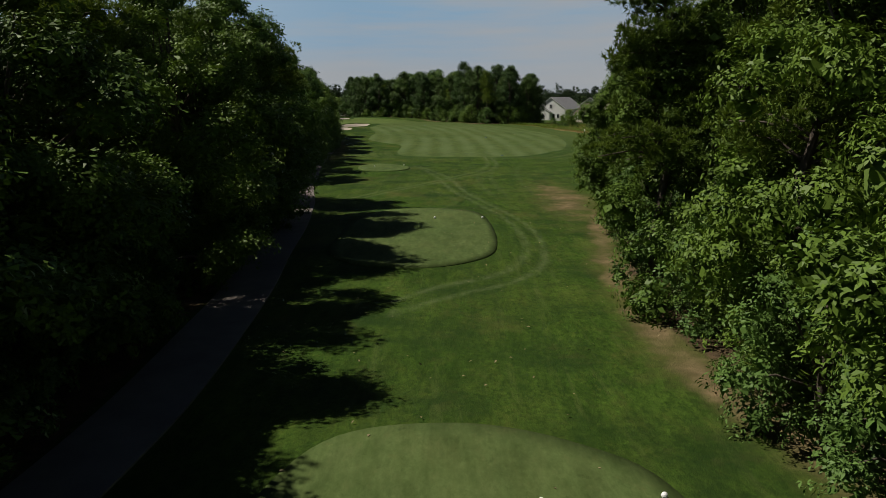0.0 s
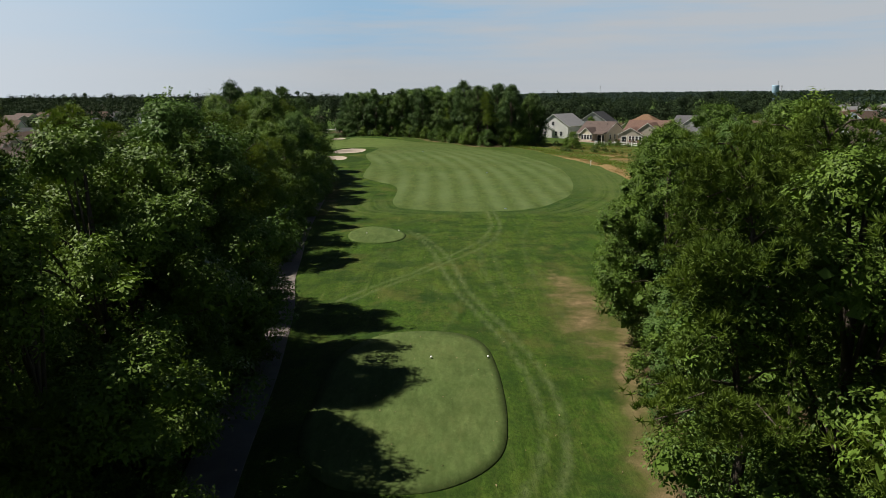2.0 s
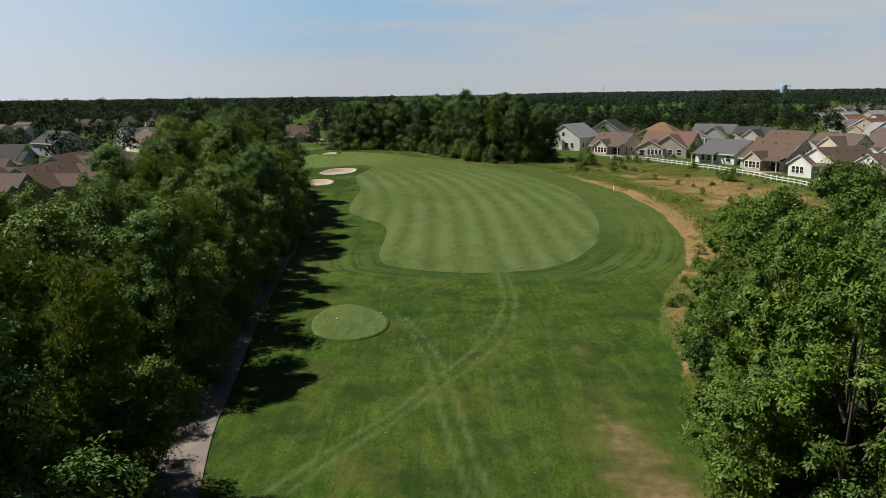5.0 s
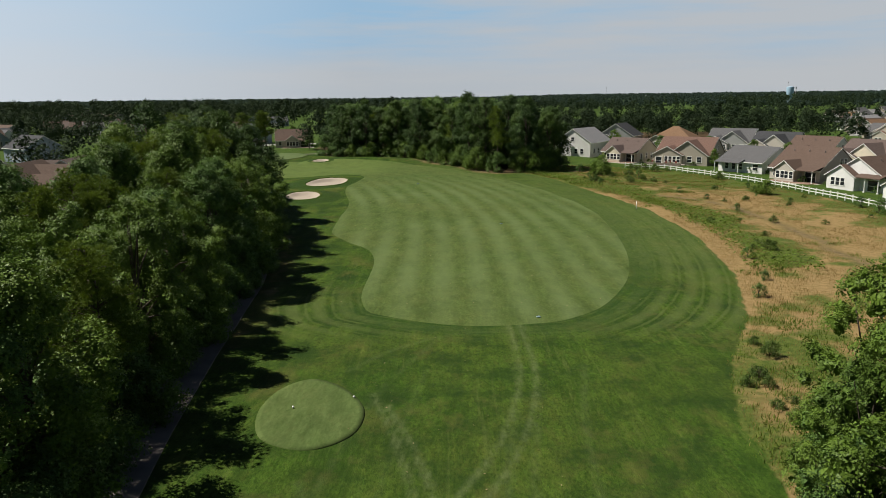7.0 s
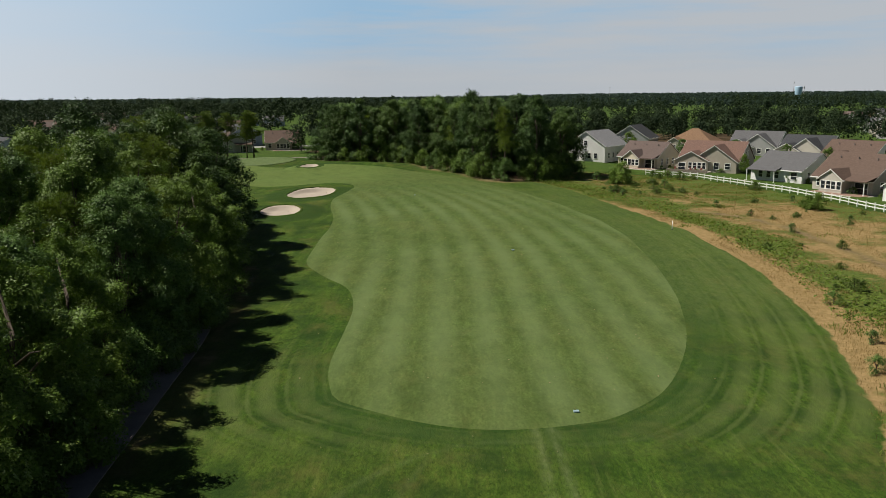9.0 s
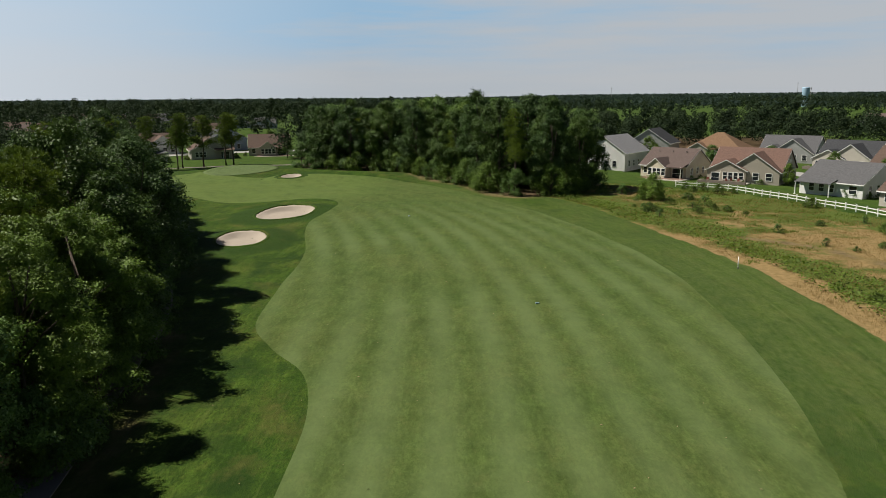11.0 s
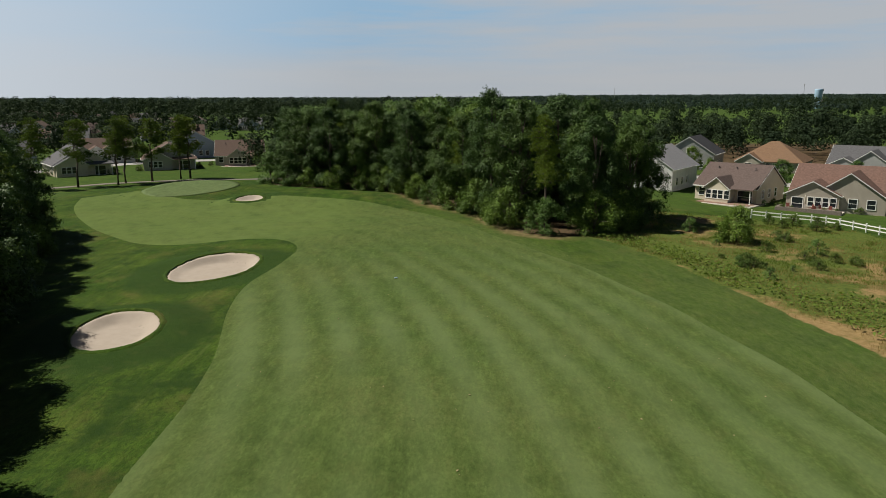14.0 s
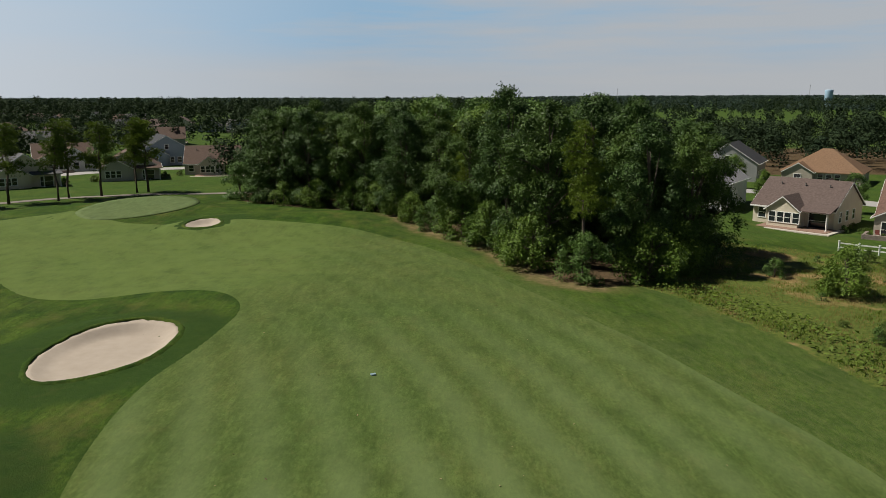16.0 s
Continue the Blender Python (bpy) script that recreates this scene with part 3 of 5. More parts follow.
woods = np.maximum.reduce([soft(woods_l, -2.0, 0.5) * soft(240 - fy, 0, 6) * soft(np.interp(fy, [0, 60, 110, 150, 175, 200, 240], [25, 20, 17, 19, 18, 14, 14]) - woods_l, -2, 2), soft(woods_r, -0.8, 0.6) * soft(86 - fy, 0, 5) * soft(np.interp(fy, [0, 24, 34, 90], [32, 32, 18, 12]) - woods_r, -2, 2), soft(d_copse, -1.0, 1.0),
                           soft(fy, 342, 350) * soft(450 - fy, 0, 12) * soft(fx, 16, 26) * soft(176 - fx, 0, 10), soft(fy, 324, 332) * soft(450 - fy, 0, 12) * soft(fx, -52, -44) * soft(28 - fx, 0, 6)])
bare = np.maximum.reduce([0.78 * np.exp(-(((woods_r + 0.8) / 1.15) ** 2)) * soft(fy, 8, 14) * soft(66 - fy, 0, 10),
                          0.74 * np.exp(-(((fx - 10.2) / 2.9) ** 2 + ((fy - 63) / 14) ** 2)),
                          0.72 * soft(d_copse, -4.5, -1.2) * soft(20 - fx, 0, 6) * soft(fx, -16, -8), trail,
                          0.55 * np.exp(-(((lerp(WOODS_LEFT, fy) + 2.6 - fx) / 1.6) ** 2)) * soft(fy, 95, 110) * soft(160 - fy, 0, 10)])
lawn = np.maximum(soft(fx - fence_x, -1.5, 0.0) * soft(fy, 120, 150), soft(fy - 250 - 0.1 * np.abs(fx), 0, 4) * soft(fx, 31, 34))
lawn = np.maximum(lawn, soft(-fx, 70, 75) * 1.0)
lawn = np.maximum(lawn, soft(fy, 300, 306))
mown = np.maximum(soft(fx + 0.25 * (fy - 170), 8, 16), soft(126 - fy, 0, 10)) * soft(d_fair, -30, -24) * soft(-d_fair, -1, 0.5) * soft(fy, 104, 112) * (0.4 + 0.6 * soft(195 - fy, 0, 35))
TRACKS = [(spline([(-8.1, 64.9), (-5.2, 70.0), (-2.7, 73.7), (-0.3, 78.9), (1.8, 83.2), (3.6, 87.5), (4.9, 92.7), (5.8, 98), (6.1, 104), (5.9, 111)], 6, False), 0.8),
          (spline([(-6.8, 65.2), (-5.0, 68.6), (-2.7, 72.3), (0.9, 78.8), (2.9, 82.5), (4.5, 86.4), (5.9, 91.6), (6.8, 97.0), (7.1, 103), (6.8, 110)], 6, False), 0.8),
          (spline([(-2.3, 30.7), (-0.1, 33.4), (2.6, 35.6), (4.4, 40), (4.9, 46), (4.3, 52), (3.5, 57), (2.3, 62), (1.2, 67.4), (0.5, 72.2), (-0.1, 76.6), (-0.9, 83.3), (-2.0, 88.5), (-3.8, 94.8)], 6, False), 0.85),
          (spline([(-2.0, 29.2), (0.6, 31.8), (3.3, 34.4), (5.3, 39), (5.9, 46), (5.3, 52), (4.4, 57), (3.2, 62), (2.1, 67.7), (1.6, 72.2), (1.0, 77.1), (0.3, 81.9), (-0.6, 86.2), (-2.7, 92.9)], 6, False), 0.85),
          (spline([(6.0, 109), (5.6, 97), (4.8, 91), (3.9, 84), (3.7, 76), (4.2, 66)], 6, False), 0.4), (spline([(7.2, 109), (7.0, 98), (6.2, 91), (5.2, 84), (5.1, 76), (5.6, 66)], 6, False), 0.4),
          (spline([(-1.5, 52), (1.0, 62), (-2, 72), (-6.5, 84)], 6, False), 0.3), (spline([(8.6, 60), (7.9, 74), (8.6, 88), (10.5, 100)], 6, False), 0.3), (spline([(-6, 99), (-3, 104), (2, 107.5), (9, 107.5), (14, 109)], 6, False), 0.3),
          (spline([(-9, 62), (-6, 80), (-3.0, 97), (0, 106)], 6, False), 0.22), (spline([(-4.6, 62), (-2.8, 80), (-0.5, 100)], 6, False), 0.2)]
track = np.zeros_like(fx)
near = (np.abs(fx) < 15) & (fy > 20) & (fy < 116)
for line, deep in TRACKS:
    track[near] = np.maximum(track[near], 0.72 * deep * soft(0.36 - along(line, fx[near], fy[near]), 0, 0.32))
fringe = np.maximum(soft(d_fair, -5.0, 0.5) * soft(fx + 0.2 * (fy - 200), 4, 14) * soft(fy, 165, 190), 0.75 * soft(d_fair, -24, -4) * soft(fx, 15, 21) * soft(fy, 120, 142))
collar = np.maximum(soft(d_bunk, -4.8, -3.4), soft(d_tees, -1.4, -0.6) * 0.18)
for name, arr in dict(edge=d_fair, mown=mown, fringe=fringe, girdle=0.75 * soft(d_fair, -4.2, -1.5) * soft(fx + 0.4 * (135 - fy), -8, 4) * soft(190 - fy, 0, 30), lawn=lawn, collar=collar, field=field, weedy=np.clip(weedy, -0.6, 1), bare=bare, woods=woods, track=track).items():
    a = me.attributes.new(name, "FLOAT", "POINT")
    a.data.foreach_set("value", np.asarray(arr, np.float32))
ground = tagged(new("ground", me), "mown green rough, dry straw field and woodland floor", "ground", kind="structure")


# ---- sheets of turf, sand and asphalt ----
def sheet_of(name, line, mat, lift, rings=10, attr=None):
    """A draped sheet: rings of the outline drawn in towards its middle."""
    c = line.mean(axis=0)
    n = len(line)
    v, f = [], []
    for r in range(rings):
        w = 1 - r / rings
        pts = c + (line - c) * w
        z = height(pts[:, 0], pts[:, 1]) + lift
        v += [(p[0], p[1], h) for p, h in zip(pts, z)]
    v.append((c[0], c[1], hz(*c) + lift))
    for r in range(rings - 1):
        for i in range(n):
            j = (i + 1) % n
            f.append((r * n + i, r * n + j, (r + 1) * n + j, (r + 1) * n + i))
    for i in range(n):
        f.append(((rings - 1) * n + i, (rings - 1) * n + (i + 1) % n, rings * n))
    # a skirt down into the ground closes the edge
    base = len(v)
    v += [(p[0], p[1], v[i][2] - 0.12) for i, p in enumerate(line)]
    f += [(base + i, base + (i + 1) % n, (i + 1) % n, i) for i in range(n)]
    return mesh(name, v, f, mat, True)


def lane(x, y):
    d = np.maximum(0, np.asarray(y, float) - 142)
    return np.asarray(x, float) - (7.0 - 0.0019 * d ** 2 - 9e-6 * d ** 3)


def resample(line, n):
    s = np.concatenate([[0], np.cumsum(np.hypot(*np.diff(line, axis=0).T))])
    t = np.linspace(0, s[-1], n)
    return np.stack([np.interp(t, s, line[:, 0]), np.interp(t, s, line[:, 1])], 1)


NV, NU = 240, 36
fl, fr = resample(FAIRWAY_LEFT, NV), resample(FAIRWAY_RIGHT, NV)
uu = np.linspace(0, 1, NU)
fp = fl[:, None, :] * (1 - uu[None, :, None]) + fr[:, None, :] * uu[None, :, None]
nose = np.sin(uu * math.pi)[None, :] * np.exp(-(np.arange(NV) / 14.0) ** 2)[:, None]
fp[:, :, 1] -= 3.0 * nose
fz = height(fp[:, :, 0], fp[:, :, 1]) + 0.03
for line in BUNKERS:
    fz = fz - 0.3 * soft(inside(line, fp[:, :, 0], fp[:, :, 1]), -1.0, -0.6)
fz[:, 0] -= 0.035
fz[:, -1] -= 0.035
fz[0, :] -= 0.035
idx = np.arange(NV * NU).reshape(NV, NU)
ff = np.stack([idx[:-1, :-1], idx[:-1, 1:], idx[1:, 1:], idx[1:, :-1]], -1).reshape(-1, 4)
fme = mesh("fairway", np.concatenate([fp, fz[..., None]], -1).reshape(-1, 3), ff, M["fairway"], True)
fme.attributes.new("lane", "FLOAT", "POINT").data.foreach_set("value", lane(fp[..., 0], fp[..., 1]).astype(np.float32).ravel())
fme.attributes.new("striped", "FLOAT", "POINT").data.foreach_set("value", (1 - 0.75 * soft(fp[..., 1] - 0.3 * fp[..., 0], 195, 225)).astype(np.float32).ravel())
fme.attributes.new("apron", "FLOAT", "POINT").data.foreach_set("value", (0.6 * soft(fp[..., 1] - 0.6 * fp[..., 0], 226, 246) * soft(-fp[..., 0], 8, 20)).astype(np.float32).ravel())
tagged(new("fairway", fme), "short mown golf fairway with pale mowing stripes", "fairway", kind="structure")
for line in TEES:
    tagged(new("tee_box", sheet_of("tee_box", line, M["tee"], 0.05)), "closely mown raised tee box of short grass", "tee box", "tee boxes", "structure")
tagged(new("putting_green", sheet_of("putting_green", GREEN, M["green"], 0.06)), "smooth pale putting green of very short grass", "putting green", kind="structure")

for line in BUNKERS:
    bunker = tagged(new("sand_bunker"), "pale raked sand bunker with a dark turf lip", "bunker", "sand bunkers")
    part("sand", sheet_of("sand", line, M["sand"], 0.05, 14), bunker)
    g = Geo()
    rng = np.random.default_rng(5)
    lip, n = [], len(line)
    c = line.mean(axis=0)
    out = np.array([(p - c) / np.linalg.norm(p - c) for p in line])
    for off, dz in ((-0.05, 0.02), (0.02, 0.15), (0.25, 0.13), (0.5, -0.05)):
        jig = rng.normal(0, 0.05, n)
        pts = line + out * (off + jig)[:, None]
        lip.append([(p[0], p[1], h + dz) for p, h in zip(pts, height(pts[:, 0], pts[:, 1]))])
    v = [p for ring_ in lip for p in ring_]
    f = [(r * n + i, r * n + (i + 1) % n, (r + 1) * n + (i + 1) % n, (r + 1) * n + i) for r in range(3) for i in range(n)]
    part("turf_lip", mesh("turf_lip", v, f, M["ground"], True), bunker)


def ribbon(name, line, width, mat, lift):
    v, f = [], []
    d = np.gradient(line, axis=0)
    nrm = np.stack([d[:, 1], -d[:, 0]], 1) / np.linalg.norm(d, axis=1)[:, None]
    for k, off in enumerate((-0.5, -0.5, -0.17, 0.17, 0.5, 0.5)):
        pts = line + nrm * off * width
        drop = -0.12 if k in (0, 5) else 0.0
        v += [(p[0], p[1], h + lift + drop) for p, h in zip(pts, height(pts[:, 0], pts[:, 1]))]
    n = len(line)
    f = [(k * n + i, (k + 1) * n + i, (k + 1) * n + i + 1, k * n + i + 1) for k in range(5) for i in range(n - 1)]
    return mesh(name, v, f, mat)


tagged(new("cart_path", ribbon("cart_path", PATH, 2.4, M["path"], 0.06)), "grey asphalt cart path along the trees", "path", kind="structure")


# ---- trees ----
def unit(v):
    return v / np.maximum(1e-9, np.linalg.norm(v, axis=-1, keepdims=True))


def leaf_quads(p, out, size, rng, droop=0.5, slim=0.55, jitter=0.42):
    """Folded leaf sprays at the points p that face out and up."""
    n = len(p)
    nrm = unit(out * 0.8 + np.array([0, 0, 0.24]) + rng.normal(0, jitter, (n, 3)))
    t = unit(np.cross(nrm, rng.normal(0, 1, (n, 3))))
    bt = np.cross(nrm, t)
    s = size * rng.uniform(0.6, 1.35, (n, 1))
    tip = p + t * s * 0.6 - np.array([0, 0, 1]) * s * droop * 0.25
    return np.stack([p - t * s * 0.5, p + bt * s * slim * 0.5 + nrm * s * 0.1, tip, p - bt * s * slim * 0.5 + nrm * s * 0.1], 1)


def sprays_of(cen, rad, n, rng, flat=0.84, lift=0.6):
    """Twig ends spread over the outer shell of a crown's lobes, each with the way it points."""
    w = rad ** 2
    i = rng.choice(len(cen), n, p=w / w.sum())
    d = unit(rng.normal(0, 1, (n, 3)) + np.array([0, 0, lift]))
    r = rad[i][:, None] * rng.uniform(0.9, 1.06, (n, 1))
    return cen[i] + d * r * np.array([1, 1, flat]), d


def rosettes(tips, ways, per, spread, size, rng, slim=0.48, corners=4):
    """Leaves that stand out round each twig end and hang a little."""
    n = len(tips) * per
    k = np.repeat(np.arange(len(tips)), per)
    axis = unit(unit(ways * 0.8 + np.array([0, 0, 0.4]) + rng.normal(0, 0.42, ways.shape))[k] + rng.normal(0, 0.1, (n, 3)))
    rad_ = unit(np.cross(axis, rng.normal(0, 1, (n, 3))))
    p = tips[k] + rad_ * (spread * rng.uniform(0.1, 1.0, (n, 1)) ** 0.7) + axis * rng.normal(0, spread * 0.35, (n, 1))
    t = unit(rad_ + axis * rng.normal(0.0, 0.2, (n, 1)) - np.array([0, 0, 0.1]) + rng.normal(0, 0.14, (n, 3)))
    nrm = unit(axis + rng.normal(0, 0.22, (n, 3)))
    side = unit(np.cross(t, nrm))
    up = np.cross(side, t)
    s = size * rng.uniform(0.65, 1.35, (n, 1))
    if corners == 3:
        return np.stack([p - t * s * 0.45, p + t * s * 0.3 + side * s * slim * 0.62, p + t * s * 0.45 - side * s * slim * 0.5], 1)
    return np.stack([p - t * s * 0.5, p + side * s * slim * 0.5 + up * s * 0.09 + t * s * 0.05, p + t * s * 0.55 - up * s * 0.07, p - side * s * slim * 0.5 + up * s * 0.09 + t * s * 0.05], 1)


def tint(me, runs, rng):
    """One shade for each twig: runs of (twigs, corners a twig)."""
    me.attributes.new("tint", "FLOAT", "POINT").data.foreach_set("value", np.concatenate([np.repeat(rng.uniform(0, 1, a), b2) for a, b2 in runs]).astype(np.float32))


def broadleaf(seed, tall, wide, leaves, size, mat, low=0.16, lobes=46, per=16, corners=4):
    """Trunk mesh and crown mesh of a broad-leaved tree."""
    rng = np.random.default_rng(seed)
    n = lobes
    zz = rng.uniform(0, 1, n) ** 0.85
    prof = np.sin(np.clip(zz * 0.86 + 0.14, 0, 1) ** 0.85 * math.pi) ** 0.6
    ang = rng.uniform(0, 2 * math.pi, n)
    lean = 1 + 0.3 * np.sin(ang * 2 + seed)
    r = wide * prof * lean * rng.uniform(0.4, 1.0, n) ** 0.5
    cen = np.stack([np.cos(ang) * r, np.sin(ang) * r, tall * (low + (0.95 - low) * zz)], 1)
    rad = rng.uniform(0.5, 1.3, n) * wide * 0.31 * (62 / n) ** 0.35
    rad *= 1 - 0.35 * zz
    tips, ways = sprays_of(cen, rad, leaves // per, rng)
    q = rosettes(tips, ways, per, size * 1.9, size, rng, corners=corners)
    # long shoots that break the outline
    m = leaves // per // 9
    i = rng.integers(0, n, m)
    dd_ = unit(rng.normal(0, 1, (m, 3)) + np.array([0, 0, 0.6]))
    q2 = rosettes(cen[i] + dd_ * (rad[i] * rng.uniform(1.1, 1.5, m))[:, None], dd_, per, size * 1.5, size, rng, corners=corners)
    # shaded inner foliage, larger sprays close to the limbs
    m = n * 40
    i = np.repeat(np.arange(n), 40)
    dd = unit(rng.normal(0, 1, (m, 3)))
    q3 = leaf_quads(cen[i] + dd * (rad[i] * rng.uniform(0.1, 0.7, m))[:, None], dd, wide * 0.12, rng, 0.5, 0.8)[:, :corners]
    crown = quads("crown", np.concatenate([q, q2, q3]).reshape(-1, 3), mat, corners)
    tint(crown, [(len(tips), per * corners), (len(dd_), per * corners), (m, corners)], rng)
    g = Geo()
    bend = rng.normal(0, 0.25, (5, 2))
    tr = [(bend[k, 0] * k * 0.25, bend[k, 1] * k * 0.25, tall * 0.85 * k / 4 - (0.3 if k == 0 else 0)) for k in range(5)]
    base = tall * 0.014 + 0.05
    g.tube(tr, [base * 1.25, base, base * 0.75, base * 0.5, base * 0.2])
    for j in rng.choice(n, 12, replace=False):
        a = Vector(tr[1]).lerp(Vector(tr[3]), float(rng.uniform(0, 1)) * 0.9)
        a.z = min(a.z, cen[j, 2] * 0.85)
        e = Vector(cen[j])
        g.tube([a, a.lerp(e, 0.5) + Vector((0, 0, 0.3)), e], [base * 0.4, base * 0.25, 0.02], 5)
    return g.mesh("trunk", M["bark"], True), crown


def pine(seed, tall, wide, tufts, size, needles=14, first=0.42):
    """A pitch pine: layered limbs that carry round bursts of needles."""
    rng = np.random.default_rng(seed)
    g = Geo()
    bend = rng.normal(0, 0.3, (6, 2))
    tr = [(bend[k, 0] * k * 0.3, bend[k, 1] * k * 0.3, tall * 0.97 * k / 5 - (0.3 if k == 0 else 0)) for k in range(6)]
    g.tube(tr, [0.26, 0.21, 0.18, 0.14, 0.09, 0.03])
    cen, rad = [], []
    for k in range(46):
        h = rng.uniform(first, 1.0)
        i = min(4, int(h * 5))
        a = Vector(tr[i]).lerp(Vector(tr[i + 1]), h * 5 - i)
        ang = rng.uniform(0, 2 * math.pi)
        reach = wide * (1.05 - 0.62 * (h - first) / (1 - first)) * rng.uniform(0.5, 1.0)
        e = a + Vector((math.cos(ang) * reach, math.sin(ang) * reach, rng.uniform(-0.2, 0.9)))
        mid = a.lerp(e, 0.5) + Vector((0, 0, 0.25))
        g.tube([a, mid, e], [0.06, 0.04, 0.02], 5)
        for w in (0.5, 0.78, 1.0):
            q = a.lerp(e, w) + Vector(rng.normal(0, 0.25, 3))
            cen.append(q)
            rad.append(rng.uniform(0.55, 1.0) * wide * 0.25)
    cen, rad = np.array([tuple(c) for c in cen]), np.array(rad)
    tips, ways = sprays_of(cen, rad, tufts, rng, 0.6, 0.55)
    k = np.repeat(np.arange(tufts), needles)
    n = len(k)
    dirn = unit(ways[k] * 0.55 + np.array([0, 0, 0.45]) + rng.normal(0, 0.62, (n, 3)))
    side = unit(np.cross(dirn, rng.normal(0, 1, (n, 3)))) * size * 0.085
    p = tips[k]
    q = np.stack([p - side, p + side, p + dirn * size * rng.uniform(0.75, 1.2, (n, 1))], 1)
    crown = quads("crown", q.reshape(-1, 3), M["needle"], 3)
    tint(crown, [(tufts, needles * 3)], rng)
    return g.mesh("trunk", M["bark"], True), crown


HIGH = [broadleaf(11, 14.4, 3.9, 44000, 0.155, M["oak_leaf"], 0.08, 78), broadleaf(12, 15.0, 4.3, 48000, 0.155, M["oak_leaf"], 0.10, 84), broadleaf(13, 13.6, 3.7, 42000, 0.15, M["maple_leaf"], 0.06, 74)]
HIGH_PINE = [pine(21, 14.6, 3.4, 3400, 0.27, 16, 0.36), pine(22, 15.4, 3.1, 3200, 0.27, 16)]
NEAR = [broadleaf(15, 15.0, 4.0, 36000, 0.19, M["oak_leaf"], 0.10, 72, 14, 3), broadleaf(16, 15.6, 4.2, 38000, 0.19, M["maple_leaf"], 0.12, 76, 14, 3), broadleaf(17, 14.4, 3.8, 34000, 0.185, M["oak_leaf"], 0.10, 70, 14, 3),
        broadleaf(18, 15.2, 4.4, 38000, 0.19, M["oak_leaf"], 0.12, 64, 14, 3)]
NEAR_PINE = [pine(23, 15.4, 3.4, 2300, 0.34, 13), pine(24, 16.0, 3.0, 2200, 0.34, 13)]
MID = [broadleaf(31, 16.0, 4.2, 21000, 0.27, M["oak_leaf_shaded"], 0.06, 64, 12, 3), broadleaf(32, 16.5, 4.6, 23000, 0.27, M["maple_leaf_shaded"], 0.05, 70, 12, 3),
       broadleaf(33, 15.5, 4.0, 20000, 0.27, M["oak_leaf_shaded"], 0.08, 60, 12, 3), broadleaf(34, 17.0, 4.4, 22000, 0.27, M["maple_leaf_shaded"], 0.06, 66, 12, 3)]
MID_PINE = [pine(41, 16.5, 3.4, 1300, 0.46, 11), pine(42, 17.2, 3.0, 1200, 0.46, 11)]
LOW = [broadleaf(35, 16.0, 4.4, 8000, 0.42, M["oak_leaf"], 0.2, 50, 10, 3), broadleaf(36, 16.6, 4.6, 8000, 0.42, M["maple_leaf"], 0.2, 52, 10, 3)]
SAPLING = [broadleaf(61, 5.0, 2.1, 8000, 0.14, M["maple_leaf"], 0.03, 44), broadleaf(62, 4.2, 2.3, 8000, 0.14, M["oak_leaf"], 0.02, 44), broadleaf(63, 6.0, 2.0, 8500, 0.14, M["maple_leaf"], 0.03, 48)]
SAPLING_FAR = [broadleaf(64, 5.0, 2.3, 5000, 0.22, M["maple_leaf"], 0.03, 38, 12, 3), broadleaf(65, 4.4, 2.5, 5000, 0.22, M["oak_leaf"], 0.02, 38, 12, 3)]
BUSH = [broadleaf(51, 2.2, 1.3, 1600, 0.17, M["shrub_leaf"], 0.06, 24, 10, 3), broadleaf(52, 1.8, 1.5, 1600, 0.17, M["shrub_leaf"], 0.06, 24, 10, 3), broadleaf(53, 2.6, 1.2, 1600, 0.17, M["maple_leaf"], 0.05, 22, 10, 3)]


def plant(name, proto, x, y, scale, turn, label, category, group, zscale=None):
    t = tagged(new(name), label, category, group)
    zs = scale if zscale is None else zscale
    t.matrix_basis = Matrix.LocRotScale((x, y, hz(x, y) - 0.05), Euler((0, 0, turn)), (scale, scale, zs))
    part("trunk", proto[0], t)
    part("crown", proto[1], t)
    return t


OAK = ("oak_tree", "tall broad-leaved tree with a dense dark green crown", "tree")
PINE = ("pine_tree", "pitch pine with a bare trunk and tufted yellow-green needles", "tree")
YOUNG = ("young_tree", "low bushy young tree with leaves down to the ground", "tree")
SHRUB = ("shrub", "rounded green shrub in dry field grass", "shrub")
GARDEN = ("garden_shrub", "clipped green shrub beside a house wall", "shrub")
trng = random.Random(7)
LONE_PINES = [(8.6, 30.3, 0.93), (11.2, 23.2, 1.02), (13.6, 37.0, 0.98), (16.5, 44.0, 0.95), (-14.0, 55.0, 0.92), (-13.0, 59.5, 0.84), (-15.5, 43.0, 0.96), (-17.5, 36.0, 0.98)]


def crowded(x, y):
    return any((x - a) ** 2 + (y - b2) ** 2 < 9.0 for a, b2, _ in LONE_PINES)




def belt(x, y, level, pine_share, group, scale=1.0, spread=1.0):
    kinds = {"high": (HIGH, HIGH_PINE), "near": (NEAR, NEAR_PINE), "mid": (MID, MID_PINE), "low": (LOW, MID_PINE)}[level]
    if trng.random() < pine_share:
        pr, who = trng.choice(kinds[1]), PINE
    else:
        pr, who = trng.choice(kinds[0]), OAK
    s = scale * trng.uniform(0.9, 1.08) * (0.88 if who is PINE else 1.0)
    plant(who[0], pr, x, y, s * spread, trng.uniform(0, 6.28), who[1], who[2], group, s * trng.uniform(0.94, 1.04))


def young(x, y, close, group, scale=1.0):
    s = scale * trng.uniform(0.75, 1.2)
    plant(YOUNG[0], trng.choice(SAPLING if close else SAPLING_FAR), x, y, s, trng.uniform(0, 6.28), YOUNG[1], YOUNG[2], group)


